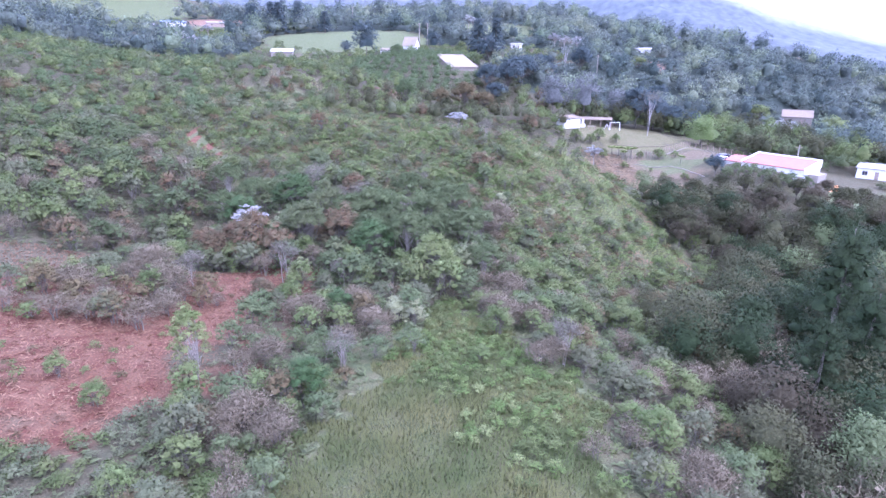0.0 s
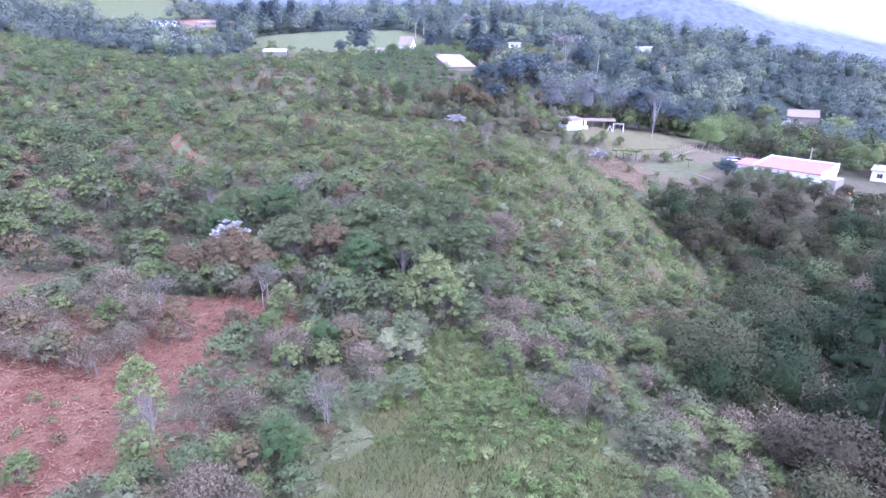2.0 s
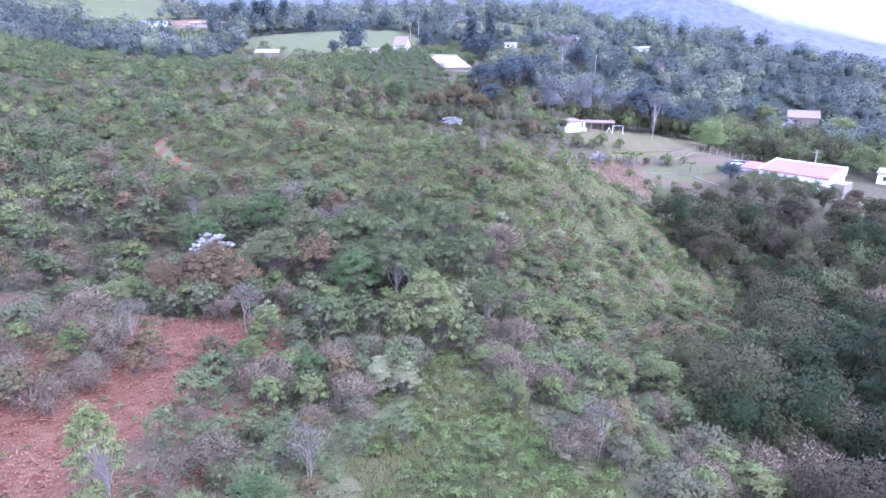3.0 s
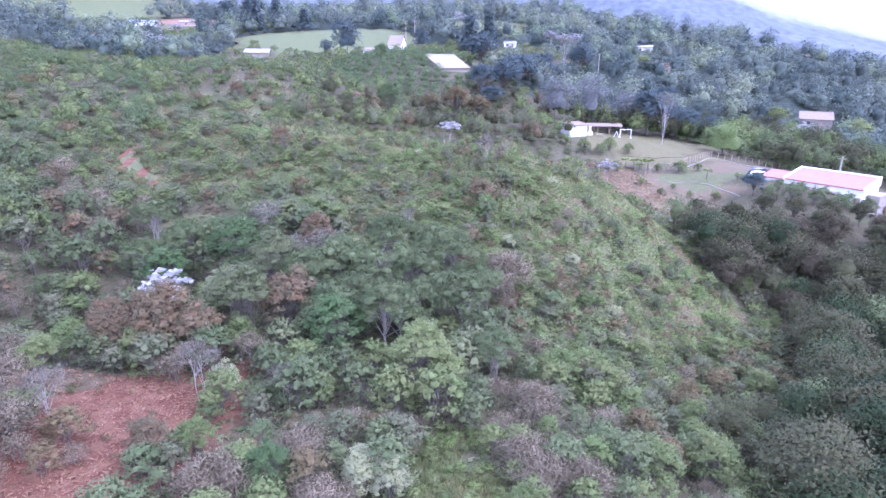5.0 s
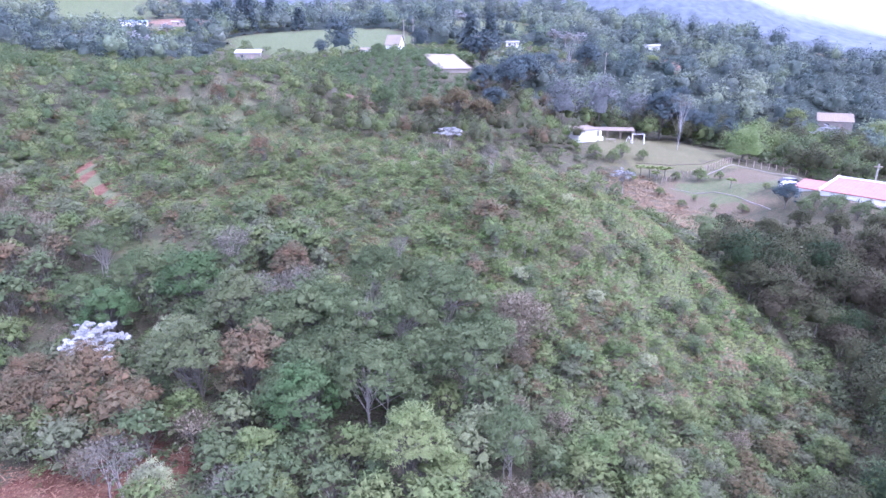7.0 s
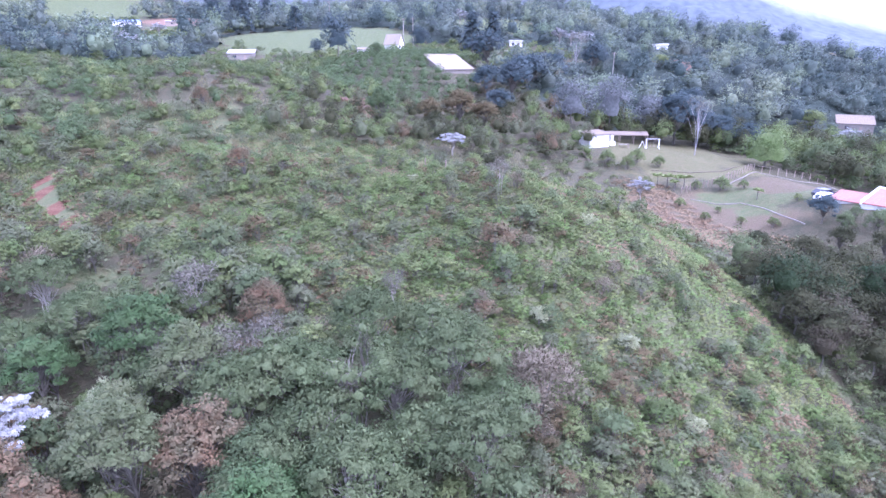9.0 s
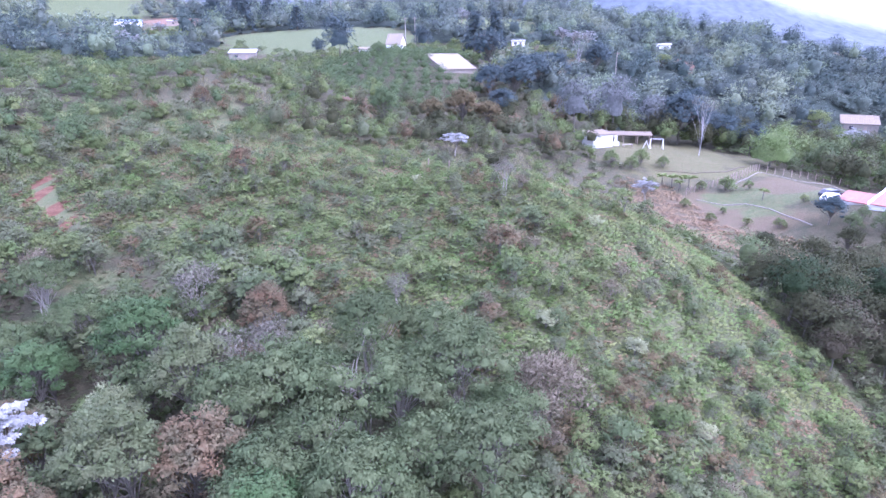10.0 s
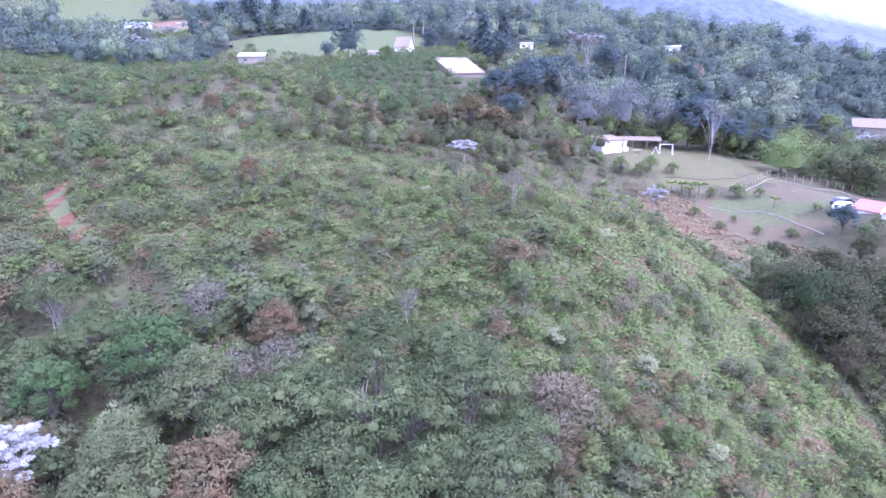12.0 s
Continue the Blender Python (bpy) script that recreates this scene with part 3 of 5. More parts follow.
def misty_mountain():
    """The far mountainside: a bumpy wooded sheet, its mist made by emission and fading."""
    m, nt, bsdf = nodes_of("haze_glow_mountain_woods")
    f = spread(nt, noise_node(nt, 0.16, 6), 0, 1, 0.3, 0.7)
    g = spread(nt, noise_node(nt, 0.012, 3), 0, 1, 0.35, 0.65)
    # base colour set dark for the crown shade a bare sheet lacks
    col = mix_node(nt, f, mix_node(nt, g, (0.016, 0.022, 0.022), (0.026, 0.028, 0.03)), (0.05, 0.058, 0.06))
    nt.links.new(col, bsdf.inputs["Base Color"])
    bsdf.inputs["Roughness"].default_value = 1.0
    # bluish emission stands in for the haze before the slope
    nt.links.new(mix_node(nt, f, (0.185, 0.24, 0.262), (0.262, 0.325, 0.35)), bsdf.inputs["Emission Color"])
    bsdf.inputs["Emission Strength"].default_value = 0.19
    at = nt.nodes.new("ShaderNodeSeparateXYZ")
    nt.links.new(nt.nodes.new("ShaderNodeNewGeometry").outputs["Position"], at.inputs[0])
    # the top turns transparent in place of cloud
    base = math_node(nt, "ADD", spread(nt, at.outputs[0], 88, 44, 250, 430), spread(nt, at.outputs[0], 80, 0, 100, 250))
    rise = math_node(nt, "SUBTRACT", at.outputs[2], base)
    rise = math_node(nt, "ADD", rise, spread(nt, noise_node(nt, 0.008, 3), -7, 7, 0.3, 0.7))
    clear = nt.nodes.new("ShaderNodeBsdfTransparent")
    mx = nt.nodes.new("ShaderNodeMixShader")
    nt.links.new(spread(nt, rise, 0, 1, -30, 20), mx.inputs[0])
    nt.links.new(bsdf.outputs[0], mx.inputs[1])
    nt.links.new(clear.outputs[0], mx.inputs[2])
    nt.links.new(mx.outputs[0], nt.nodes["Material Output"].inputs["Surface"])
    xs, ys = np.arange(-1000, 1100, 7.0), np.concatenate([np.arange(300, 700, 6.0), np.arange(700, 1300, 20.0)])
    gx, gy = np.meshgrid(xs, ys)
    bump = np.interp(gy, [380, 560], [1, 0.35]) * np.interp(gx, [100, 260], [1, 0.2]) * (5 * np.abs(wave(gx, gy, 17, 31)) + 3.5 * np.abs(wave(gx, gy, 9, 32)))
    near = np.interp(gx, [90, 170, 260], [505, 406, 318])
    ridge = np.interp(gx / gy, [0.3, 0.45, 0.55, 0.63, 0.71, 0.9], [200, 150, 128, 114, 104, 90])
    rise = np.clip((gy - 400) / 220, 0, 1) ** 1.5 * np.clip((gx - 100) / 120, 0, 1)
    z = land(gx, gy) + rise * np.clip(ridge - land(gx, gy), 0, None) - 3 + np.clip((gy - near) / 30, 0, 1) * (7 + bump)
    nx, ny = len(xs), len(ys)
    i = (np.arange(ny - 1)[:, None] * nx + np.arange(nx - 1)[None]).ravel()
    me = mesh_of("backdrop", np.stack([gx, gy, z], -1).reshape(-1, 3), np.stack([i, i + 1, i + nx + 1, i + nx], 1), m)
    return tagged(new("backdrop", me), "wooded mountainside in the distance, its mist put in as glow and fade", "mountain", "", "structure")


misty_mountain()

# ---------------------------------------------------------------- built plant forms
FORMS = {
    "star": [leafy(10 + i, 4.2, 3.2, 50, 130, 0.2, 0.2, 0.4, 0.6, 4, 0.06, 0.6, 0.3) for i in range(3)],
    "lime": [leafy(20 + i, 3.4, 2.4, 50, 150, 0.15, 0.2, 0.55, 0.2, 2, 0.08, 1.05, 0.3, True) for i in range(2)],
    "teal": [leafy(30 + i, 3.4, 2.6, 50, 150, 0.16, 0.2, 0.55, 0.3, 2, 0.08, 0.85, 0.3, True) for i in range(2)],
    "rust": [leafy(40 + i, 2.0, 2.2, 50, 130, 0.14, 0.2, 0.55, 0.3, 3, 0.06, 1.3, 0.15, True) for i in range(2)],
    "green": [leafy(50 + i, 1.5, 1.7, 38, 90, 0.14, 0.22, 0.55, 0.15, 3, 0.04, 1.2, 0.15, True) for i in range(3)],
    "low": [leafy(60 + i, 0.75, 1.1, 20, 60, 0.14, 0.26, 0.55, 0.0, 4, 0.03, 0.6, 0.1, True) for i in range(3)],
    "dark": [leafy(70 + i, 3.6, 2.8, 50, 76, 0.26, 0.22, 0.5, 0.3, 1, 0.12, 1.05, 0.3, True) for i in range(3)],
    "open": [leafy(75, 4.8, 3.6, 44, 110, 0.2, 0.18, 0.4, 0.6, 6, 0.06, 0.45, 0.25, False, 5, 0.35, 0.6)],
    "mauve": [twiggy(80 + i, 1.35, 1.9, 26, 230, 0.02, 4) for i in range(3)],
    "bare": [twiggy(90 + i, 3.8, 1.9, 14, 120, 0.03, 2) for i in range(2)],
    "scrub": [leafy(100 + i, 1.35 + 0.15 * i, 1.7, 22, 32, 0.24, 0.28, 0.5, 0.2, 2, 0.05, 1.2, 0.15, True, 3) for i in range(4)],
    "bush": [leafy(160 + i, 0.5, 1.1, 9, 22, 0.26, 0.34, 0.5, 0.0, 2, 0.03, 0.5, 0.1, True, 3) for i in range(4)],
    "dry": [twiggy(110 + i, 1.25, 1.7, 15, 120, 0.026, 4) for i in range(3)],
    "canopy": [cored(226 + i, 2.7 + 0.25 * i, 3.0, 46, 42, 0.24, 0.27, 0.55, 0.48, rings=5, segs=10, squash=0.9 + 0.1 * i) for i in range(4)],
    "mound": [cored(125 + i, 1.3 + 0.2 * i, 3.0, 26, 15, 0.45, 0.3, 0.6, 0.5, rings=4, segs=8, squash=0.62 + 0.1 * i) for i in range(5)],
    "wood": [cored(120 + i, 2.9 + 0.25 * i, 3.0, 30, 18, 0.42, 0.3, 0.6, 0.55, rings=4, segs=8, squash=0.85 + 0.12 * i) for i in range(5)],
    "far": [cored(130 + i, 2.0 + 0.4 * i, 3.2, 26, 9, 0.62, 0.32, 0.6, 0.5, rings=4, segs=8, squash=0.75 + 0.16 * i) for i in range(6)],
    "tuft": [leafy(200 + i, 0.45 + 0.15 * i, 1.1, 8, 20, 0.28, 0.34, 0.42, 0.0, 2, 0.03, 0.6, 0.1, True, 3, 0.6) for i in range(5)],
}

KINDS = {
    "star": Kind("star_leaf_tree", "dark green many-stemmed tree with drooping whorled leaves and pale branches", "tree", FORMS["star"], M["pale_bark"], M["star"], 3.2),
    "lime": Kind("light_green_tree", "light green broad-leaved young tree on the slope", "tree", FORMS["lime"], M["bark"], M["lime"], 2.4),
    "teal": Kind("deep_green_tree", "deep green dense broad-leaved tree", "tree", FORMS["teal"], M["bark"], M["teal"], 2.6),
    "rust": Kind("rusty_tree", "bushy tree with rusty brown drying leaves", "tree", FORMS["rust"], M["bark"], M["rust"], 2.2),
    "green": Kind("green_shrub", "grey-green leafy shrub with several stems", "shrub", FORMS["green"], M["bark"], M["green"], 1.7),
    "yellow": Kind("yellow_green_shrub", "yellow-green leafy shrub among the ferns", "shrub", FORMS["green"], M["bark"], M["yellow"], 1.7),
    "low_green": Kind("hillside_bush", "low green bush among the ferns of the hillside", "bush", FORMS["low"], M["bark"], M["green"], 1.1),
    "low_yellow": Kind("yellow_hillside_bush", "low yellow-green bush among the ferns of the hillside", "bush", FORMS["low"], M["bark"], M["yellow"], 1.1),
    "low_rust": Kind("rusty_hillside_bush", "low rusty brown bush among the ferns of the hillside", "bush", FORMS["low"], M["bark"], M["rust"], 1.1),
    "mauve": Kind("dry_shrub", "leafless mauve-grey twiggy dry shrub", "shrub", FORMS["mauve"], M["bark"], M["twig"], 1.9, "trunk", "crown"),
    "bare": Kind("bare_tree", "small bare tree with pale grey branches", "tree", FORMS["bare"], M["pale_bark"], M["pale_twig"], 1.9, "trunk", "crown"),
    "dark": Kind("gully_tree", "dark green tall tree in the shaded gully", "tree", FORMS["dark"], M["bark"], M["dark"], 2.8),
    "olive": Kind("olive_green_tree", "olive green broad-leaved tree on the slope", "tree", FORMS["lime"], M["bark"], M["olive"], 2.4),
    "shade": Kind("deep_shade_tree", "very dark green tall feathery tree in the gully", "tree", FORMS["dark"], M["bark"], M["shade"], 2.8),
    "bank": Kind("bank_shrub", "dark green shrub on the bank below the house", "shrub", FORMS["green"], M["bark"], M["star"], 1.7),
    "plum": Kind("plum_brown_tree", "plum-brown leafy tree on the bank below the house", "tree", FORMS["dark"], M["bark"], M["plum"], 2.8),
    "cecropia": Kind("cecropia_tree", "slender tree with silvery white umbrella-like big leaves", "tree",
                     [cecropia(150 + i, 6.4, 2.4, 340, 0.4) for i in range(3)], M["pale_bark"], M["silver"], 2.0),
    "low_cecropia": Kind("low_cecropia_tree", "broad low tree with a dome of silvery white big leaves", "tree",
                         [cecropia(155 + i, 3.0, 2.0, 130, 0.6) for i in range(2)], M["pale_bark"], M["silver"], 2.0),
}

KEEP_CLEAR = []
STAR = [(-10.1, 54.6, 3.7), (-5.6, 61.0, 3.4), (0.8, 57.6, 3.7), (2.3, 50.4, 3.5), (-4.4, 47.6, 3.5), (-9.5, 48.0, 3.3), (-0.8, 51.4, 3.0), (4.5, 43.0, 2.6), (-13.0, 54.0, 3.2), (-2.6, 55.0, 3.3), (-7.4, 51.6, 3.3), (-1.2, 61.4, 2.9), (3.6, 54.6, 2.8), (-30.0, 66.0, 3.0), (-36.0, 70.0, 3.0), (-34.0, 63.5, 2.8)]
LIME = [(-1.5, 40.6, 2.6), (0.4, 39.7, 1.8), (-31.5, 41.1, 1.7)]
OLIVE = [(-17.8, 48.8, 3.1), (-17.1, 56.8, 3.1), (-21.0, 53.9, 2.4)]
TEAL = [(-9.1, 45.3, 3.0), (-22.6, 60.9, 3.5), (-30.3, 60.7, 2.8), (-9.9, 28.6, 1.6), (-8.9, 12.9, 1.7)]
RUST = [(-20.6, 45.2, 2.6), (-29.5, 47.5, 2.7), (-13.6, 49.8, 3.3), (-14.7, 65.3, 2.4), (-29.0, 54.8, 3.0), (-33.4, 53.6, 2.6), (-27.0, 98.1, 2.0), (-17.7, 30.7, 1.6), (-14.5, 51.4, 2.0), (-47.8, 138.6, 2.0), (-54.2, 130.8, 1.8)]
BARE = [(-15.3, 58.2, 2.0), (-12.5, 59.0, 2.0), (-20.8, 67.2, 2.2), (-26.0, 34.1, 1.6), (-11.6, 38.4, 1.4), (-17.8, 38.4, 1.8), (9.8, 20.7, 1.5), (-7.6, 17.8, 1.4), (4.4, 54.5, 1.6), (6.4, 90.1, 1.6), (-4.3, 68.3, 1.3)]
MAUVE_NEAR = [(-8.6, 31.1, 1.9), (-11.7, 27.4, 1.9), (-6.5, 26.6, 1.8), (-2.9, 33.5, 1.6), (6.9, 37.2, 2.0), (3.9, 39.4, 1.6), (5.3, 30.8, 1.8), (8.5, 28.4, 1.8),
              (-13.3, 27.8, 1.9), (-13.3, 18.2, 1.7), (-12.0, 9.8, 1.9), (-9.8, 8.4, 1.6), (6.0, 28.5, 1.8), (9.0, 20.8, 1.5), (16.5, 20.0, 1.8), (-13.2, 8.3, 1.4)]
MAUVE_FAR = [(6.6, 58.5, 3.2), (5.4, 57.8, 1.9), (-34.2, 28.0, 2.0), (-30.8, 35.5, 2.4), (22.1, 23.4, 2.2), (27.9, 25.8, 2.2), (15.4, 6.6, 2.0), (46.7, 87.0, 2.0), (-27, 31, 2.2), (-25, 26, 1.6)]
YELLOW = [(-16.6, 39.6, 1.5), (-4.6, 29.9, 1.4), (-2.8, 28.4, 1.3), (-23.7, 57.3, 1.8), (-4.5, 28.6, 1.3)]
GREEN = [(4.8, 25.4, 1.6), (-25.8, 45.4, 2.2), (-33.5, 46.5, 2.0), (-28, 29.5, 1.6), (-22, 10.5, 1.0), (-26, 13, 0.9), (20.0, 53.7, 1.6), (18.7, 33.8, 2.2), (13.7, 31.8, 1.8), (10.3, 43.8, 1.6), (33.6, 54.3, 1.8), (-8.3, 13.4, 1.6), (14.1, 10.6, 1.8), (21.3, 10.6, 1.8),
         (-11.0, 41.5, 2.2), (21.3, 42.8, 1.7), (-9.2, 38.6, 1.6), (-17.5, 46.2, 1.9), (-15.5, 31.9, 1.4), (44.1, 79.9, 1.6)]
LOW_GREEN = [(11.7, 62.5, 1.3), (27.8, 68.7, 1.2), (16.3, 60.1, 1.5), (10.1, 61.1, 1.0), (-11.5, 98.0, 1.4), (3.1, 19.8, 1.0)]
LOW_YELLOW = [(15.7, 66.9, 1.1), (19.2, 60.5, 1.1), (15.6, 83.6, 1.1), (-4.0, 94.9, 1.0), (8.1, 67.9, 1.2)]
LOW_RUST = [(5.4, 77.4, 2.3), (-5.3, 72.7, 1.0), (3.4, 67.3, 1.4)]
DARK = [(55.8, 75.2, 3.0), (47.3, 67.1, 3.0), (43.1, 54.8, 3.0), (27.9, 38.8, 2.6), (33.8, 40.1, 2.8), (57.7, 69.8, 2.8), (38.3, 42.5, 2.8), (41, 84.1, 2.6),
        (52.8, 95.1, 3.0), (45.4, 92.8, 2.4), (52.0, 101.6, 2.6), (50.2, 87.3, 2.6), (46.7, 105.1, 2.2), (63.0, 91.1, 2.6), (56.9, 93.0, 2.4), (66.8, 85.3, 2.8),
        (57.5, 85.2, 2.6), (61.0, 77.5, 2.6), (68.7, 79.0, 3.0), (58.6, 104.5, 2.0), (61.6, 99.8, 2.1), (65.4, 96.6, 2.1), (69.7, 94.7, 2.0), (62.5, 93, 2.6), (75.5, 89, 2.7), (86, 99, 2.4)]
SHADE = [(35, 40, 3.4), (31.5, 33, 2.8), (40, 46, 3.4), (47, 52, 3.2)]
BANK = [(64.2, 110.6, 1.2), (66.7, 107.6, 1.3), (69.2, 104.4, 1.2), (71.6, 101.2, 1.4), (61.8, 109.0, 1.6), (64.3, 105.9, 1.8), (66.8, 102.8, 1.7), (69.3, 99.7, 1.8), (73.5, 98.8, 1.7)]
PLUM = [(76, 96, 2.0), (80, 94, 2.2), (69.3, 88.1, 2.8), (83, 90, 2.8), (72, 84, 2.6), (90, 95, 2.5)]
for key, spots in (("star", STAR), ("lime", LIME), ("teal", TEAL), ("olive", OLIVE), ("shade", SHADE), ("rust", RUST), ("bare", BARE), ("mauve", MAUVE_NEAR + MAUVE_FAR), ("yellow", YELLOW),
                   ("green", GREEN), ("low_green", LOW_GREEN), ("low_yellow", LOW_YELLOW), ("low_rust", LOW_RUST), ("dark", DARK), ("plum", PLUM), ("bank", BANK)):
    for x, y, r in spots:
        KINDS[key].set(x, y, r, "plants of the hillside")
        KEEP_CLEAR.append((x, y, 0.5 * r + 0.3))
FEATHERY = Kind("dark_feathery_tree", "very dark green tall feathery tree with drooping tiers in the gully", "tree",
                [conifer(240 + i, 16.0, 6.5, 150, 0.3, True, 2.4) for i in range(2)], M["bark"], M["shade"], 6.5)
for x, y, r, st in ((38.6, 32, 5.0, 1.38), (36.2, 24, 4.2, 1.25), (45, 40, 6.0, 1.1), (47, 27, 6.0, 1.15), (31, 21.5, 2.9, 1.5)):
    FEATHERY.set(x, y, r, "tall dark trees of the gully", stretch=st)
KINDS["rust"].set(-24.2, 46.7, 3.2, "plants of the hillside", stretch=1.15)
OPEN = Kind("open_star_leaf_tree", "dark green tree with many pale bare stems under an open crown", "tree", FORMS["open"], M["pale_bark"], M["star"], 3.6)
OPEN.set(-5.9, 55.2, 3.9, "plants of the hillside")
OPEN.set(-20.5, 66.5, 2.6, "plants of the hillside")
KEEP_CLEAR.append((-5.9, 55.2, 2.6))
SAPLING = Kind("sapling", "slender light green young tree in the clearing", "tree", [leafy(190, 3.3, 1.5, 44, 80, 0.15, 0.2, 0.5, 0.2, 2, 0.04, 2.6, 0.1)], M["pale_bark"], M["lime"], 1.5)
SAPLING.set(-17.4, 14.6, 1.5)
for x, y, r in ((-25.9, 51.2, 1.95), (36.2, 128, 2.6), (-132, 270.8, 4.4), (-126, 272, 3.6), (7, 361, 4.5), (10, 358, 4), (53, 312, 4.2), (58, 310, 4.0), (64, 304, 4.6), (121, 199, 4.0), (126, 202, 3.4), (-137, 316, 3.8)):
    KINDS["cecropia" if r < 2.3 else "low_cecropia"].set(x, y, r, "silver-leaved trees")


KINDS["low_cecropia"].set(1.2, 138, 3.5, "silver-leaved trees", stretch=0.62)
KEEP_CLEAR += [(1.2, 138, 5.0), (1.0, 131, 3.0)]


# ---------------------------------------------------------------- scrub and woods past counting
def seen(p):
    return (np.abs(p[:, 0]) < 0.80 * (p[:, 1] + 21) + 8) & (p[:, 1] > -16)


def wild(name, label, category, zone, step, shares, seed, sizes):
    """Fill a zone with several kinds, mixed in patches. shares: (suffix, forms, R, leaf, wood, weight)."""
    rng = np.random.RandomState(seed)
    x0, x1, y0, y1, keep = zone
    p = jittered(x0, x1, y0, y1, step, rng)
    p = p[keep(p) & seen(p)]
    for cx, cy, cr in KEEP_CLEAR:
        p = p[(p[:, 0] - cx) ** 2 + (p[:, 1] - cy) ** 2 > cr * cr]
    w = np.stack([s[5] * np.exp(1.3 * wave(p[:, 0], p[:, 1], 14 + 3 * i, seed + i)) for i, s in enumerate(shares)], 1)
    pick = (np.cumsum(w / w.sum(1, keepdims=True), 1) < rng.rand(len(p), 1)).sum(1)
    r = sizes[0] + (sizes[1] - sizes[0]) * rng.rand(len(p)) ** 1.3
    for i, (tag, forms, R, leaf, wood, _) in enumerate(shares):
        q = pick == i
        if q.any():
            scatter(tag + "_" + name, label % tag.replace("_", " "), category, FORMS[forms], p[q], r[q], R, M[leaf], M[wood] if wood else None, seed + i)


def outside(p, *polys):
    out = ~on_grass(p)
    for q in polys:
        out &= ~inside(p, q)
    return out


wild("thicket", "%s scrub and small trees crowding the slope", "scrub", (-100, 6, 37, 92, lambda p: outside(p, HILL, RED)), 2.65,
     [("grey_green", "scrub", 1.7, "grey", "bark", 0.6), ("green", "scrub", 1.7, "green", "bark", 0.9), ("dark_green", "scrub", 1.7, "star", "bark", 1.4),
      ("rusty", "scrub", 1.7, "rust", "bark", 0.3), ("dry_mauve", "dry", 1.7, "twig", "bark", 0.4), ("light_green", "scrub", 1.7, "lime", "bark", 0.12), ("olive", "scrub", 1.7, "olive", "bark", 0.5)], 201, (1.2, 2.4))
wild("foreground_thicket", "%s shrubs round the grassy knoll", "scrub", (-45, 36, -16, 60, lambda p: outside(p, HILL, RED) & (p[:, 1] < 37 + 23 * (p[:, 0] > 5)) & ((p[:, 0] > -16) | (p[:, 1] > 8))), 2.3,
     [("dry_mauve", "dry", 1.7, "twig", "bark", 0.6), ("brown", "scrub", 1.7, "brown", "bark", 0.3), ("green", "scrub", 1.7, "green", "bark", 0.9), ("grey_green", "scrub", 1.7, "grey", "bark", 0.6),
      ("dark_green", "scrub", 1.7, "star", "bark", 0.9)], 221, (0.9, 1.7))
wild("clearing_shrubs", "%s shrubs left standing in the cleared soil", "scrub", (-42, -18, 20, 40, lambda p: inside(p, [(-40, 24), (-30, 20), (-23, 22), (-22, 30), (-27, 37), (-38, 37)])), 2.2,
     [("dry_mauve", "dry", 1.7, "twig", "bark", 0.5), ("brown", "scrub", 1.7, "brown", "bark", 0.4), ("grey_green", "scrub", 1.7, "grey", "bark", 0.8), ("green", "scrub", 1.7, "green", "bark", 0.4)], 231, (0.9, 1.6))
wild("knoll_weeds", "%s leafy weeds among the knoll grass", "weeds", (-8, 14, 0, 37, lambda p: on_grass(p) & (p[:, 1] + 1.1 * p[:, 0] > 13 + 5 * wave(p[:, 0], p[:, 1], 6, 8))), 0.8,
     [("light_green", "tuft", 1.1, "vivid", None, 1.0), ("green", "tuft", 1.1, "green", None, 0.8), ("pale", "tuft", 1.1, "lime", None, 0.3)], 235, (0.25, 0.6))
wild("edge_weeds", "%s low weeds on the rough ground", "weeds", (-40, -8, -14, 12, lambda p: outside(p, RED)), 1.1,
     [("grey_green", "bush", 1.1, "grey", None, 1.0), ("green", "bush", 1.1, "green", None, 0.8)], 238, (0.4, 0.9))
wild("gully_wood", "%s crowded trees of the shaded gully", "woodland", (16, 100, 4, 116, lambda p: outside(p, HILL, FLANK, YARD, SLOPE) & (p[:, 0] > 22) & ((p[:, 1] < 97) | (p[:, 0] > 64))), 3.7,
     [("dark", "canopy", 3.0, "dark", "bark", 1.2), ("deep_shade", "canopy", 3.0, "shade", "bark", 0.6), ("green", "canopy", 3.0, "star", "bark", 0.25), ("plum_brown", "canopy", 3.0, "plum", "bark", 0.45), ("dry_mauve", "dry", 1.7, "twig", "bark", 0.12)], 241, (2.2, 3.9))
wild("flank_bushes", "%s low bushes on the flank of the hill", "bushes", (2, 50, 36, 84, lambda p: inside(p, FLANK)), 1.25,
     [("green", "tuft", 1.1, "green", None, 1.0), ("grey_green", "tuft", 1.1, "grey", None, 0.7), ("olive", "tuft", 1.1, "olive", None, 0.8), ("brown", "tuft", 1.1, "brown", None, 0.35)], 255, (0.7, 1.3))


def hill_open(p):
    """How open the ferny hill is: 1 on the pale crest, 0 in the bushy parts."""
    return np.clip((p[:, 0] - 4) / 18, 0, 1) * np.clip((p[:, 1] - 65) / 20, 0, 1)


def on_hill(p, low):
    return inside(p, HILL) & ~inside(p, TRAIL) & (wave(p[:, 0], p[:, 1], 9, 77) + 0.5 * wave(p[:, 0], p[:, 1], 3.5, 78) > low + 1.1 * hill_open(p) + 0.8 * np.clip((p[:, 1] - 94) / 14, 0, 1) * np.clip((p[:, 0] + 46) / 12, 0, 1))


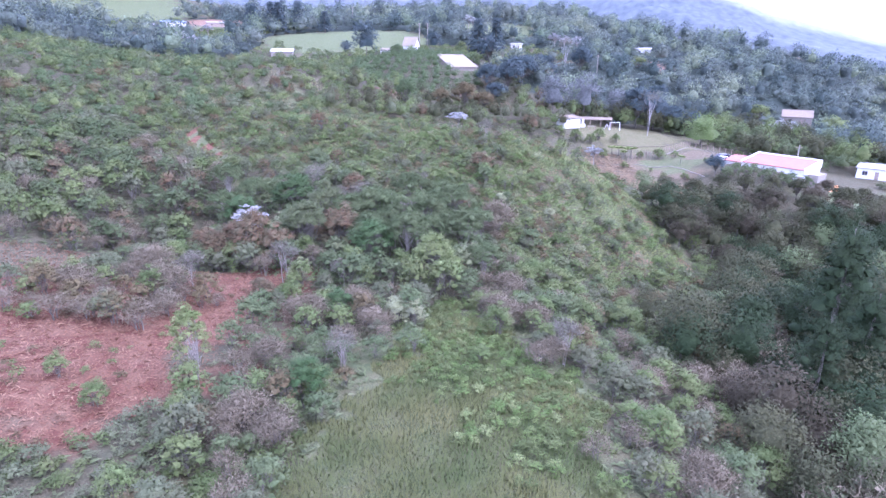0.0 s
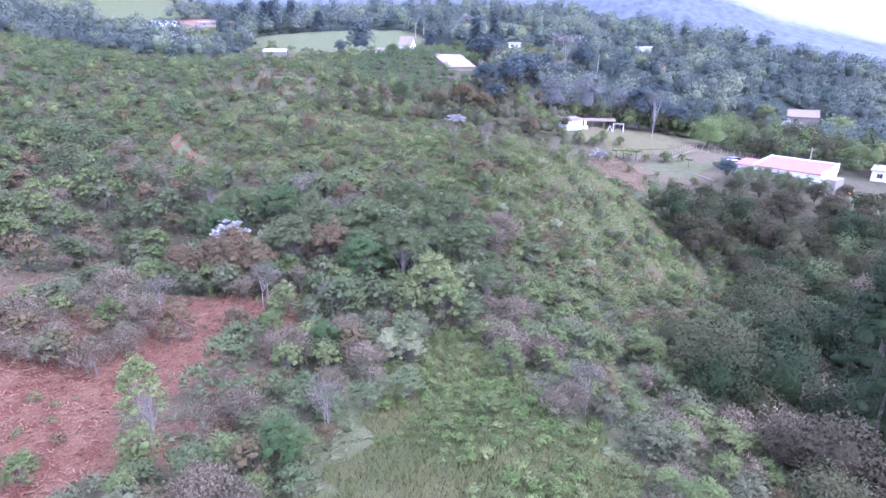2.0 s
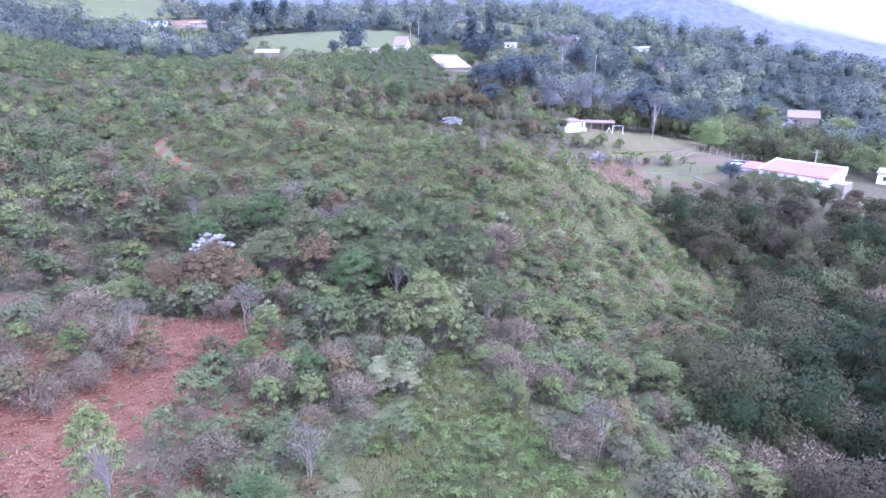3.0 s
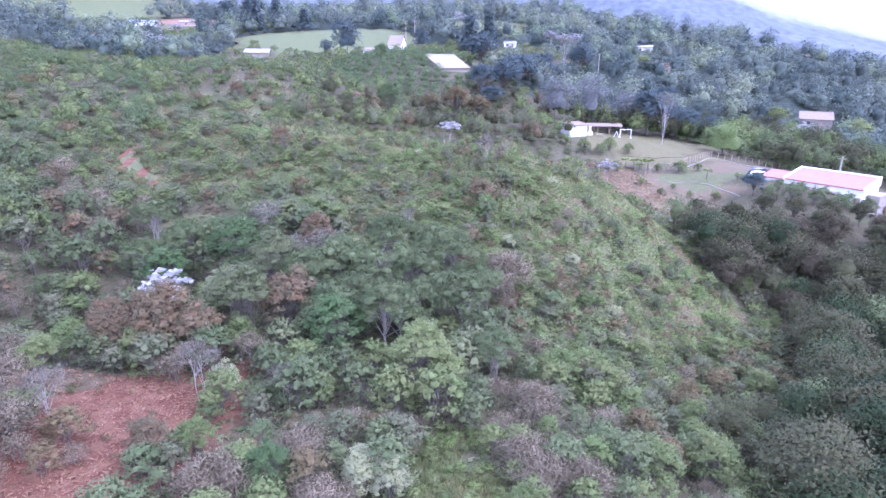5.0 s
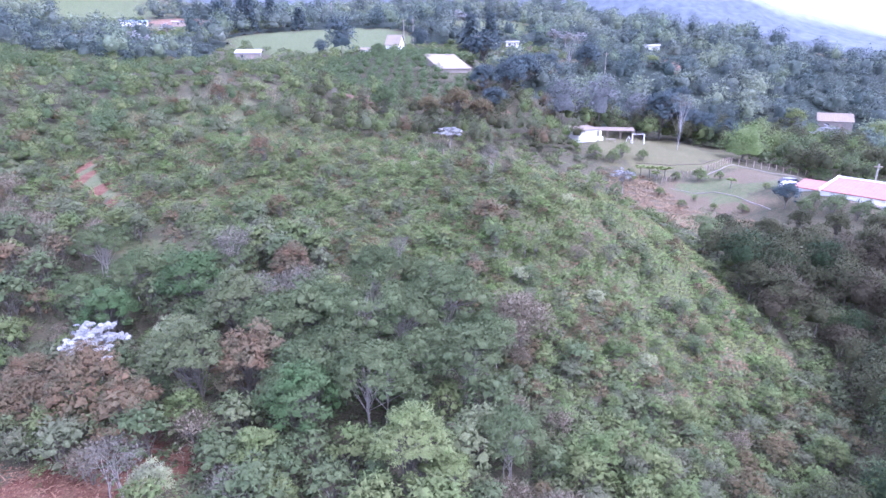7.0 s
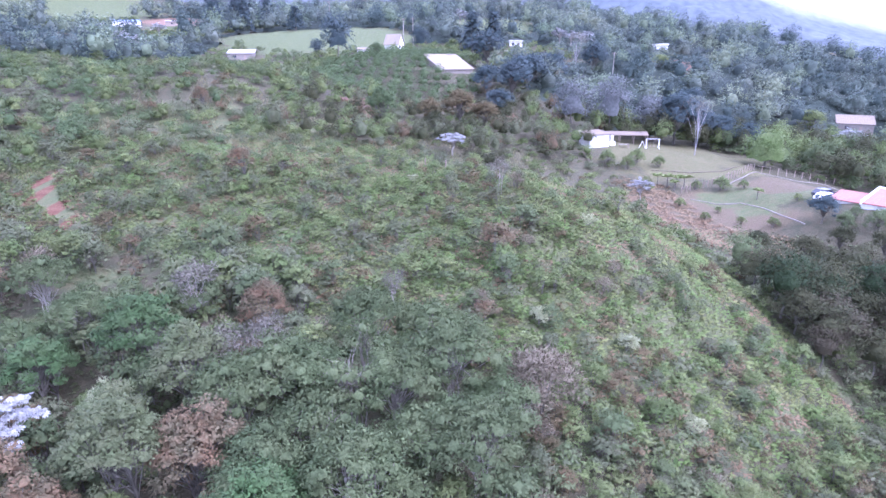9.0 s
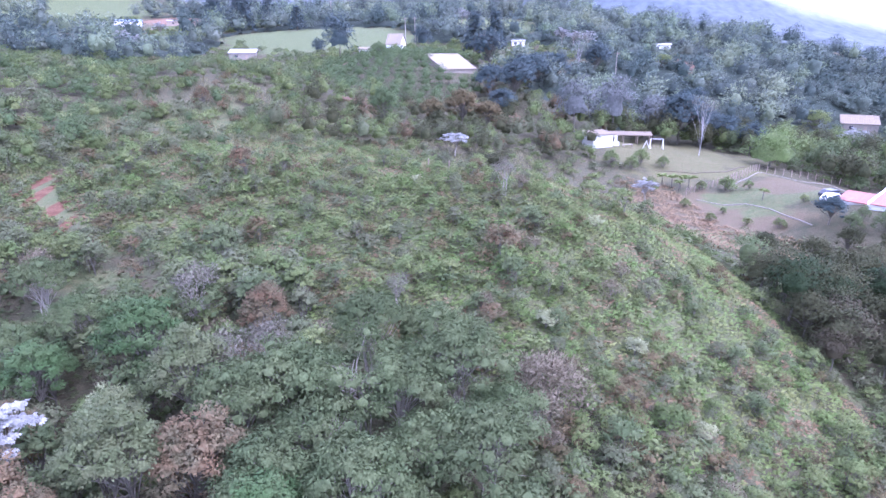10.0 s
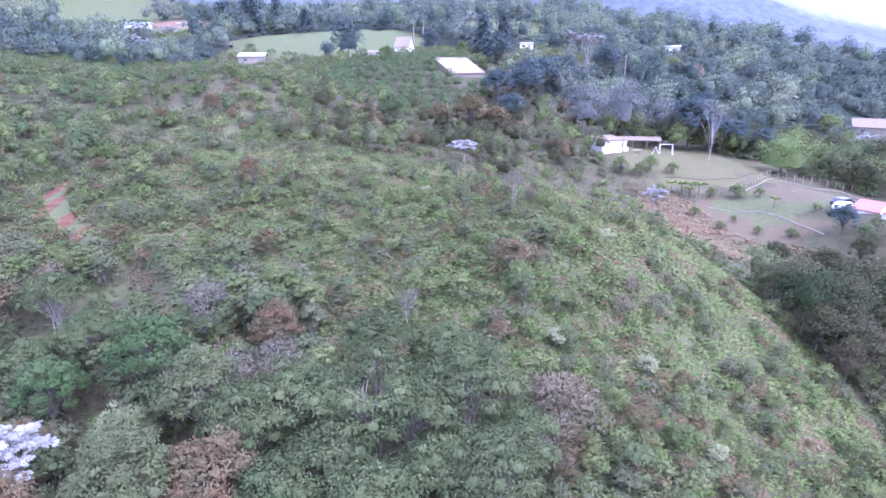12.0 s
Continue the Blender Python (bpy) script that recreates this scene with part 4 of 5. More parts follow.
wild("bushes", "%s low bushes over the ferny hill", "bushes", (-64, 44, 55, 135, lambda p: on_hill(p, -0.75)), 1.45,
     [("green", "tuft", 1.1, "green", None, 1.0), ("grey_green", "tuft", 1.1, "grey", None, 0.7), ("brown", "tuft", 1.1, "brown", None, 0.4), ("light_green", "tuft", 1.1, "lime", None, 0.35),
      ("fresh_green", "tuft", 1.1, "vivid", None, 0.25), ("dark_green", "tuft", 1.1, "star", None, 0.5)], 261, (0.45, 1.15))
wild("hill_scrub", "%s taller shrubs on the ferny hill", "scrub", (-64, 44, 55, 135, lambda p: on_hill(p, -0.15)), 3.1,
     [("green", "scrub", 1.7, "green", "bark", 1.0), ("grey_green", "scrub", 1.7, "grey", "bark", 0.9), ("dark_green", "scrub", 1.7, "star", "bark", 0.6), ("brown", "scrub", 1.7, "brown", "bark", 0.35),
      ("dry_mauve", "dry", 1.7, "twig", "bark", 0.15)], 265, (0.8, 1.55))
wild("slope_scrub", "%s low scrub covering the upper slope", "scrub", (-175, -28, 84, 245, lambda p: outside(p, HILL, LOW_COVER) & ((p[:, 0] < -34) | (p[:, 1] > 122)) & (p[:, 1] < 225 - 0.2 * p[:, 0]) & ((p[:, 0] < -52) | (p[:, 1] > 152) | (wave(p[:, 0], p[:, 1], 9, 58) > 0.15))), 3.0,
     [("light_green", "mound", 3.0, "lime", None, 0.4), ("green", "mound", 3.0, "green", None, 1.0), ("blue_green", "mound", 3.0, "orchard", None, 1.0), ("dark_green", "mound", 3.0, "star", None, 0.6), ("grey_green", "mound", 3.0, "grey", None, 0.5), ("brown", "mound", 3.0, "brown", None, 0.15)], 281, (1.1, 2.5))
wild("valley_wood", "%s trees behind the hill", "woodland", (-30, 60, 128, 215, lambda p: outside(p, HILL, LAWN, YARD, SLOPE) & ~on_meadow(p) & ~inside(p, LOW_COVER) & ((p[:, 0] < 12) | (p[:, 1] > 150))), 4.2,
     [("green", "wood", 3.0, "green", None, 0.8), ("dark_green", "wood", 3.0, "dark", None, 1.0), ("grey_green", "wood", 3.0, "grey", None, 0.7), ("rusty", "wood", 3.0, "rust", None, 0.2)], 301, (1.4, 2.8))
wild("crest_scrub", "%s scrub on the back of the hill", "scrub", (-76, 46, 90, 165, lambda p: outside(p, HILL, LAWN, YARD, SLOPE) & ((p[:, 0] > -50) | inside(p + [10, -10], HILL))), 3.3,
     [("grey_green", "bush", 1.1, "grey", None, 0.8), ("green", "bush", 1.1, "green", None, 1.0), ("light_green", "bush", 1.1, "lime", None, 0.8), ("rusty", "bush", 1.1, "rust", None, 0.15)], 381, (0.8, 1.7))
wild("low_cover", "%s low bushes between the orchard and the meadow", "bushes", (-245, 65, 168, 430, lambda p: (inside(p, LOW_COVER) | inside(p, HOUSE_FRONT)) & ~on_meadow(p) & ~in_orchard(p)), 5.0,
     [("green", "bush", 1.1, "green", None, 1.0), ("dark_green", "bush", 1.1, "star", None, 1.0), ("light_green", "bush", 1.1, "lime", None, 0.4)], 391, (1.6, 2.8))
wild("fence_bushes", "%s bushes behind the yard fence", "bushes", (60, 150, 84, 215, lambda p: outside(p, LAWN, YARD) & (p[:, 0] > 70) & (p[:, 1] > 100 + 0.6 * (p[:, 0] - 90)) & ((p[:, 0] - 110) ** 2 + (p[:, 1] - 134) ** 2 > 80)), 3.5,
     [("green", "bush", 1.1, "green", None, 0.8), ("dark_green", "bush", 1.1, "star", None, 1.0), ("grey_green", "bush", 1.1, "grey", None, 0.5)], 315, (1.2, 2.2))
wild("lawn_edge_wood", "%s trees round the lawn and yard", "woodland", (48, 125, 140, 210, lambda p: outside(p, LAWN, YARD) & ((p[:, 1] > 172) | (p[:, 0] > 84)) & ((p[:, 0] - 76) ** 2 + (p[:, 1] - 160) ** 2 > 64)), 4.4,
     [("dark_green", "wood", 3.0, "dark", None, 1.0), ("green", "wood", 3.0, "green", None, 0.6), ("deep_green", "wood", 3.0, "star", None, 0.6)], 311, (2.0, 3.6))
def far_zone(p):
    return outside(p, HILL, LAWN, YARD_WIDE) & ~on_meadow(p) & ~inside(p, LOW_COVER) & ~inside(p, HOUSE_FRONT) & ((p[:, 1] > 212) | (p[:, 0] > 122) | (p[:, 0] < -150)) & (p[:, 1] < np.interp(p[:, 0], [90, 170, 260], [500, 400, 312]))


FAR_SIGHTS = [(16.5, 306, 7, 26), (32, 306, 8, 26), (106, 330, 9, 30), (143, 229, 10, 26), (104, 300, 7, 24), (28, 382, 20, 60), (-33, 265, 6, 20), (8, 360, 8, 26), (58, 309, 11, 30),
              (123, 200, 9, 22), (-129, 271, 9, 24), (-137, 316, 8, 20), (-187, 384, 14, 40), (0, 222, 12, 26)]


def far_gap(p):
    """The felled strips on the near side of the far houses and silver-leaved trees."""
    out = np.zeros(len(p), bool)
    for x, y, half, deep in FAR_SIGHTS:
        d = unit(np.array([x, y - 10.0]))
        u, v = -((p[:, 0] - x) * d[0] + (p[:, 1] - y) * d[1]), (p[:, 0] - x) * d[1] - (p[:, 1] - y) * d[0]
        out |= (u > -7) & (u < deep) & (np.abs(v) < half)
    return out


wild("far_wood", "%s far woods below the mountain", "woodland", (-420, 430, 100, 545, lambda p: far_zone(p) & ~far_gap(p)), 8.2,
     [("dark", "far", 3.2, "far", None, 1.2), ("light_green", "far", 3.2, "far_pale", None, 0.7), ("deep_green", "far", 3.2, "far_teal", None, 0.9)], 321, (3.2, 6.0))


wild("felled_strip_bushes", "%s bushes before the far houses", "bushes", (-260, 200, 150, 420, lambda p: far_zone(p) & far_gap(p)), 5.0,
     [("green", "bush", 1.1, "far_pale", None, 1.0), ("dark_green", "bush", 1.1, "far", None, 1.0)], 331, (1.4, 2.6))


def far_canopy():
    """The lower leaves that close the gaps between the far crowns: one added sheet, coloured dark for shade."""
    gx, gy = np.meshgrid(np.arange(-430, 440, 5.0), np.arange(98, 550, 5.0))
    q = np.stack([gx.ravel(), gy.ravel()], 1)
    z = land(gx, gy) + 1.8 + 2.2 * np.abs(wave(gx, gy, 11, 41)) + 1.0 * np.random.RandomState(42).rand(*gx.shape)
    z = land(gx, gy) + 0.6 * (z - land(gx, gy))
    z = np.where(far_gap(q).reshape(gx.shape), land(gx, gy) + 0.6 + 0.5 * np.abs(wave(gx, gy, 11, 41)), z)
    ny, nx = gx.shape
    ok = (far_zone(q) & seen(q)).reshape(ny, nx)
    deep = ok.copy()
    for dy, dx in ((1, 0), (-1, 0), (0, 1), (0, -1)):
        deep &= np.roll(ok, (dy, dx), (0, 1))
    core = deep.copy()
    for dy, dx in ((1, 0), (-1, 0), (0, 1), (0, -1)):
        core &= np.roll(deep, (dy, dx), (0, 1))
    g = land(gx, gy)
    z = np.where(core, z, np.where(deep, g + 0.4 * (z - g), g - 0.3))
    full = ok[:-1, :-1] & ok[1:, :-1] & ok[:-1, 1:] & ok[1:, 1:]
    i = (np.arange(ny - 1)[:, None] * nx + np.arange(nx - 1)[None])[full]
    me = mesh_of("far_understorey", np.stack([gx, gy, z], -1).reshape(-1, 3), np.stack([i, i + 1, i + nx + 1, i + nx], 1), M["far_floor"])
    tagged(new("far_understorey", me), "green understorey sheet closing the far woods, shade put into its dark colour", "woodland", "", "stuff")


far_canopy()


# ---------------------------------------------------------------- ferns, grass, litter
def ferns(name, label, p, size, leaf, seed, fronds=6):
    rng = np.random.RandomState(seed)
    n = len(p) * fronds
    base = np.repeat(np.column_stack([p, land(p[:, 0], p[:, 1])]), fronds, 0)
    a = rng.rand(n) * 6.28
    d = np.column_stack([np.cos(a), np.sin(a), 0.35 + 0.7 * rng.rand(n)])
    L = np.repeat(size, fronds) * (0.7 + 0.6 * rng.rand(n))
    v, f = leaves(base + [0, 0, 0.05], d, np.column_stack([-np.cos(a) * 0.5, -np.sin(a) * 0.5, np.ones(n)]), L, L * 0.4, 0.1, True)
    v = v.reshape(-1, 3, 3)
    v[:, 2, 2] -= 0.25 * L
    out = np.repeat(unit(np.column_stack([0.45 * np.cos(a), 0.45 * np.sin(a), np.ones(n)]) + 0.2 * rng.normal(size=(n, 3))), 3, 0)
    v, f, out = turned_out(v.reshape(-1, 3), f, out)
    return tagged(new(name, mesh_of(name, v, f, leaf, False, out)), label, "ferns", "", "stuff")


def blades(name, label, p, size, leaf, seed, lean=0.5):
    rng = np.random.RandomState(seed)
    n = len(p)
    a = rng.rand(n) * 6.28
    base = np.column_stack([p, land(p[:, 0], p[:, 1]) - 0.03])
    d = np.column_stack([np.cos(a) * lean, np.sin(a) * lean, np.ones(n)]) * (size * (0.6 + 0.7 * rng.rand(n)))[:, None]
    s = np.column_stack([-np.sin(a), np.cos(a), np.zeros(n)]) * 0.035
    v = np.stack([base - s, base + s, base + d], 1).reshape(-1, 3)
    v, f, out = turned_out(v, np.arange(3 * n).reshape(-1, 3), np.repeat(unit(np.column_stack([0.3 * np.cos(a), 0.3 * np.sin(a), np.ones(n)])), 3, 0))
    return tagged(new(name, mesh_of(name, v, f, leaf, False, out)), label, "grass", "", "stuff")


rng = np.random.RandomState(400)
p = jittered(-64, 44, 54, 136, 0.44, rng)
p = p[inside(p, HILL) & seen(p) & ~inside(p, TRAIL)]
dead = wave(p[:, 0], p[:, 1], 8, 91) + 0.6 * wave(p[:, 0], p[:, 1], 2.5, 92) + 0.5 * rng.rand(len(p)) > 0.85
ferns("hill_ferns", "light green ferns covering the hillside", p[~dead], 0.25 + 0.4 * rng.rand((~dead).sum()) ** 1.5, M["fern"], 401)
ferns("dead_ferns", "rusty dead ferns in patches on the hillside", p[dead], 0.26 + 0.2 * rng.rand(dead.sum()), M["fern_dead"], 402)
p = jittered(30, 62, 98, 150, 0.5, rng)
p = p[inside(p, SLOPE) & (wave(p[:, 0], p[:, 1], 5, 95) > -0.5)]
ferns("slope_ferns", "dry brown weeds on the bank below the yard", p, 0.3 + 0.4 * rng.rand(len(p)), M["fern_dead"], 406)
p = jittered(-100, 70, -14, 118, 0.9, rng)
p = p[outside(p, HILL, RED, YARD) & seen(p)]
ferns("undergrowth", "green undergrowth between the shrubs", p, 0.4 + 0.35 * rng.rand(len(p)), M["olive"], 403, 5)
p = jittered(-24, 18, -14, 38, 0.11, rng)
p = p[on_grass(p) & seen(p)]
blades("knoll_grass", "pale green grass on the knoll", p, 0.3 + 0.12 * (1 + wave(p[:, 0], p[:, 1], 4, 93)).clip(0), M["grass"], 404)
p = jittered(-40, 42, 60, 120, 0.33, rng)
p = p[inside(p, HILL) & seen(p) & (wave(p[:, 0], p[:, 1], 12, 94) + p[:, 0] / 25 > 0.2)]
blades("hill_grass", "pale tall grass along the crest of the hill", p, 0.6 + 0 * p[:, 0], M["grass"], 405, 0.6)
p = jittered(-62, 26, 96, 152, 0.42, rng)
p = p[seen(p) & ~inside(p, TRAIL) & (wave(p[:, 0], p[:, 1], 11, 96) + 0.5 * wave(p[:, 0], p[:, 1], 4, 97) > -0.35)]
blades("crest_grass", "pale straw-green tall grass on the top of the hill", p, 0.8 + 0.3 * rng.rand(len(p)), M["pale_grass"], 407, 0.6)
p = jittered(-58, -12, 2, 47, 0.25, rng)
p = p[inside(p, RED)]
n = len(p)
v, f = leaves(np.column_stack([p, land(p[:, 0], p[:, 1]) + 0.06 + 0.1 * rng.rand(n)]), np.column_stack([rng.normal(size=(n, 2)), 0.25 * rng.normal(size=n)]),
              np.tile([0.0, 0, 1], (n, 1)) + rng.normal(size=(n, 3)) * 0.3, 0.12 + 0.6 * rng.rand(n) ** 2, 0.04 + 0.08 * rng.rand(n))
tagged(new("cut_brush", mesh_of("cut_brush", v, f, M["straw"])), "dry cut brush lying on the cleared red soil", "brush", "", "stuff")

wild("soil_weeds", "%s small weeds in the cleared soil", "weeds", (-58, -12, 4, 46, lambda p: inside(p, RED) & (wave(p[:, 0], p[:, 1], 7, 55) > 0.15)), 1.7,
     [("green", "tuft", 1.1, "green", None, 1.0), ("brown", "tuft", 1.1, "brown", None, 1.0)], 341, (0.2, 0.55))


# ---------------------------------------------------------------- trees round the houses
def far_kind(name, label, forms, wood, leaf, R):
    return Kind(name, label, "tree", forms, M[wood], M[leaf], R)


DENSE = [leafy(170 + i, 4.0, 3.2, 46, 60, 0.36, 0.26, 0.5, 0.2, 1, 0.16, 0.9, 0.35, True) for i in range(2)]
BALL = [cored(175 + i, 2.5, 3.2, 60, 40, 0.28, 0.24, 0.55, 0.8, stems=3) for i in range(2)]
ROUND = far_kind("round_tree", "bright green dense round-crowned tree beside the lawn", BALL, "bark", "bright", 3.2)
SILVER = far_kind("grey_blue_tree", "tall tree with soft grey-blue foliage behind the shed", [cored(178 + i, 3.0, 3.2, 60, 34, 0.3, 0.26, 0.5, 0.5, squash=1.0) for i in range(3)], "bark", "lavender", 3.2)
TALL = far_kind("tall_dark_tree", "tall dark green tree with a bare lower trunk", [leafy(176 + i, 3.8, 3.2, 50, 52, 0.36, 0.26, 0.5, 0.2, 1, 0.16, 0.95, 0.35, True) for i in range(2)], "bark", "conifer", 3.2)
ORCHARD = far_kind("orchard_tree", "round dark green orchard tree in a row", FORMS["wood"][:3], "bark", "orchard", 3.0)
CONIFER = far_kind("conifer", "dark pointed conifer below the mountain", [conifer(180 + i, 11.0, 4.0, 20, 0.9, True) for i in range(2)], "bark", "conifer", 3.0)
EGG = far_kind("full_dark_tree", "dark green full-crowned tree before the meadow", [cored(185 + i, 3.7, 3.2, 80, 30, 0.36, 0.26, 0.5, 0.5, squash=1.1) for i in range(2)], "bark", "conifer", 3.2)
for x, y, r, s in ((-36.8, 228, 6.4, 1.15), (-10.8, 270, 4.6, 1.1), (-52, 268, 3.2, 1.0)):
    EGG.set(x, y, r, "dark trees before the meadow", stretch=s)
WILLOWY = far_kind("feathery_tree", "grey-green feathery tree behind the hilltop", DENSE, "bark", "orchard", 3.2)
REDDISH = far_kind("reddish_tree", "dark reddish-brown leafy tree behind the hilltop", DENSE, "bark", "brown", 3.2)
LIMEY = far_kind("lime_tree", "yellowish light green tree by the far houses", DENSE, "bark", "lime", 3.2)
ROUND.set(76.2, 160.5, 6.3, stretch=0.88)
for x, y, r, s in ((33.5, 180, 6.4, 1.15), (44, 183, 7.0, 1.2), (56, 185, 5.6, 1.2)):
    SILVER.set(x, y, r, "grey-blue trees behind the shed", stretch=s)
for x, y, r, s in ((62, 182, 6.2, 1.1), (69, 186, 5.4, 1.05), (75, 184, 4.6, 1.0), (80, 178, 4.4, 0.9), (12, 196, 5.0, 1.0), (20, 200, 5.4, 1.0), (27, 220, 6, 1.0), (14, 232, 6, 1.0), (13.8, 181, 4.6, 0.9), (22.7, 211, 5.4, 1.0), (38, 242, 6.0, 1.0), (30, 232, 5.0, 1.0), (61.0, 113.4, 2.5, 0.95), (58, 262, 6, 1.0), (84, 230, 6, 0.9)):
    TALL.set(x, y, r, "tall dark trees", stretch=s)
for x, y, r, s in ((11, 283, 4.6, 1.0), (20, 290, 4.2, 1.1), (-75, 330, 3.5, 0.9), (-104, 340, 4.5, 1.1), (-112, 352, 4.6, 1.1), (-122, 345, 4.8, 1.0), (-98, 362, 4.5, 1.1), (-110, 372, 4.6, 1.1), (-128, 368, 4.4, 1.1)):
    CONIFER.set(x, y, r, "conifers", stretch=s)
WILLOWY.set(-13.6, 148.5, 3.7, stretch=1.15)
WILLOWY.set(-26, 250, 3.4, stretch=0.8)
REDDISH.set(3.2, 166, 4.6, stretch=0.95)
REDDISH.set(-4, 163, 3.4, stretch=0.9)
REDDISH.set(9.5, 168, 3.8, stretch=0.9)
for x, y, r in ((124, 224, 5.0), (150, 216, 6.0), (90, 280, 4.5)):
    LIMEY.set(x, y, r, "light green trees by the far houses", stretch=0.75)
PALE = far_kind("white_trunked_tree", "tall bare tree with a white trunk", [twiggy(195, 4.6, 2.0, 14, 60, 0.02, 1)], "white_bark", "pale_twig", 2.2)
PALE.set(61.3, 166, 4.0, stretch=1.25, label="tall bare tree with a white trunk on the lawn")
PALE.set(50, 258, 4.4, stretch=1.4, label="tall dead tree with a white trunk in the woods")
for x, y, r in ((43.2, 153.9, 2.3), (48.1, 153.3, 1.7), (40, 150, 2.0), (36, 152, 2.2), (52, 141, 1.3), (57, 140.5, 2.0), (61, 139.5, 1.2), (63, 124, 0.9), (56, 118, 1.2), (52, 121, 1.0), (45, 131, 1.2), (47, 124, 1.1), (51, 128, 0.8), (41, 138, 1.4)):
    KINDS["green"].set(x, y, r, "shrubs by the lawn", stretch=0.8)
orow = np.random.RandomState(500)
for i in range(14):
    for j in range(16):
        x, y = -42 + 3.9 * i + orow.normal() * 0.5, 172 + 5.4 * j + orow.normal() * 0.7 + 0.25 * i
        if in_orchard(np.array([[x, y]]))[0] and (x - 3.5) ** 2 / 60 + (y - 217) ** 2 / 130 > 1 and (x + 20) ** 2 + (y - 173) ** 2 > 30:
            ORCHARD.set(x, y, 2.2 + 0.5 * orow.rand(), "orchard rows", stretch=0.8)


def banana_form(seed):
    rng = np.random.RandomState(seed)
    lines = [(np.array([[0, 0, -0.3], [0.03, 0, 1.0], [0.05, 0.05, 2.0]]), np.array([0.13, 0.11, 0.08]))]
    n = 9
    a = np.arange(n) * 2.4 + rng.rand(n)
    d = np.column_stack([np.cos(a), np.sin(a), 0.5 + 0.7 * rng.rand(n)])
    base = np.tile([0.05, 0.05, 1.9], (n, 1))
    v, f = leaves(base, d, np.column_stack([-np.cos(a), -np.sin(a), np.ones(n)]), 1.5 + 0.5 * rng.rand(n), np.full(n, 0.55), 0.2)
    v = v.reshape(-1, 4, 3)
    v[:, 2, 2] -= 0.6
    return tubes(lines), (v.reshape(-1, 3), f)


BANANA = Kind("banana_plant", "banana plant with broad drooping green leaves", "plant", [banana_form(i) for i in (1, 2)], M["bark"], M["lime"], 1.5, "stalk", "crown")
for x, y, r in ((46.5, 142.5, 1.7), (48.2, 142.2, 1.6), (49.6, 141.5, 1.8), (47.4, 140.8, 1.4), (59.5, 131, 1.3), (44.8, 143.5, 1.5)):
    BANANA.set(x, y, r, "banana plants by the fence")


# ---------------------------------------------------------------- buildings
def window(x, y, z, w, h, parent, turned=False):
    """A framed window on a wall that faces -y (or +x when turned)."""
    if turned:
        fr = part("window", box(y - 0.03, y + 0.05, x - w / 2, x + w / 2, z, z + h, 0.01), M["timber"], parent, "timber-framed window")
        for s in (-1, 1):
            part("pane", box(y + 0.02, y + 0.07, x + s * w / 4 - w / 4 + 0.05, x + s * w / 4 + w / 4 - 0.05, z + 0.06, z + h - 0.06, 0), M["dark_window"], fr)
    else:
        fr = part("window", box(x - w / 2, x + w / 2, y - 0.05, y + 0.03, z, z + h, 0.01), M["timber"], parent, "timber-framed window")
        for s in (-1, 1):
            part("pane", box(x + s * w / 4 - w / 4 + 0.05, x + s * w / 4 + w / 4 - 0.05, y - 0.07, y - 0.02, z + 0.06, z + h - 0.06, 0), M["dark_window"], fr)
    return fr


def sloped_roof(x0, x1, y0, y1, z0, z1, thick=0.14):
    """A slab rising from z0 at y0 to z1 at y1, with ridged sheet on top."""
    bm = bmesh.new()
    n = max(6, int((x1 - x0) / 0.35))
    low, top = [], []
    for i in range(n + 1):
        x = x0 + (x1 - x0) * i / n
        up = 0.04 if i % 2 else 0.0
        top.append((bm.verts.new((x, y0, z0 + thick + up)), bm.verts.new((x, y1, z1 + thick + up))))
        low.append((bm.verts.new((x, y0, z0)), bm.verts.new((x, y1, z1))))
    for i in range(n):
        bm.faces.new((top[i][0], top[i + 1][0], top[i + 1][1], top[i][1]))
        bm.faces.new((low[i][0], low[i][1], low[i + 1][1], low[i + 1][0]))
        bm.faces.new((low[i][0], low[i + 1][0], top[i + 1][0], top[i][0]))
        bm.faces.new((top[i][1], top[i + 1][1], low[i + 1][1], low[i][1]))
    for k in (0, n):
        bm.faces.new((low[k][0], top[k][0], top[k][1], low[k][1]))
    bmesh.ops.recalc_face_normals(bm, faces=bm.faces)
    return bm


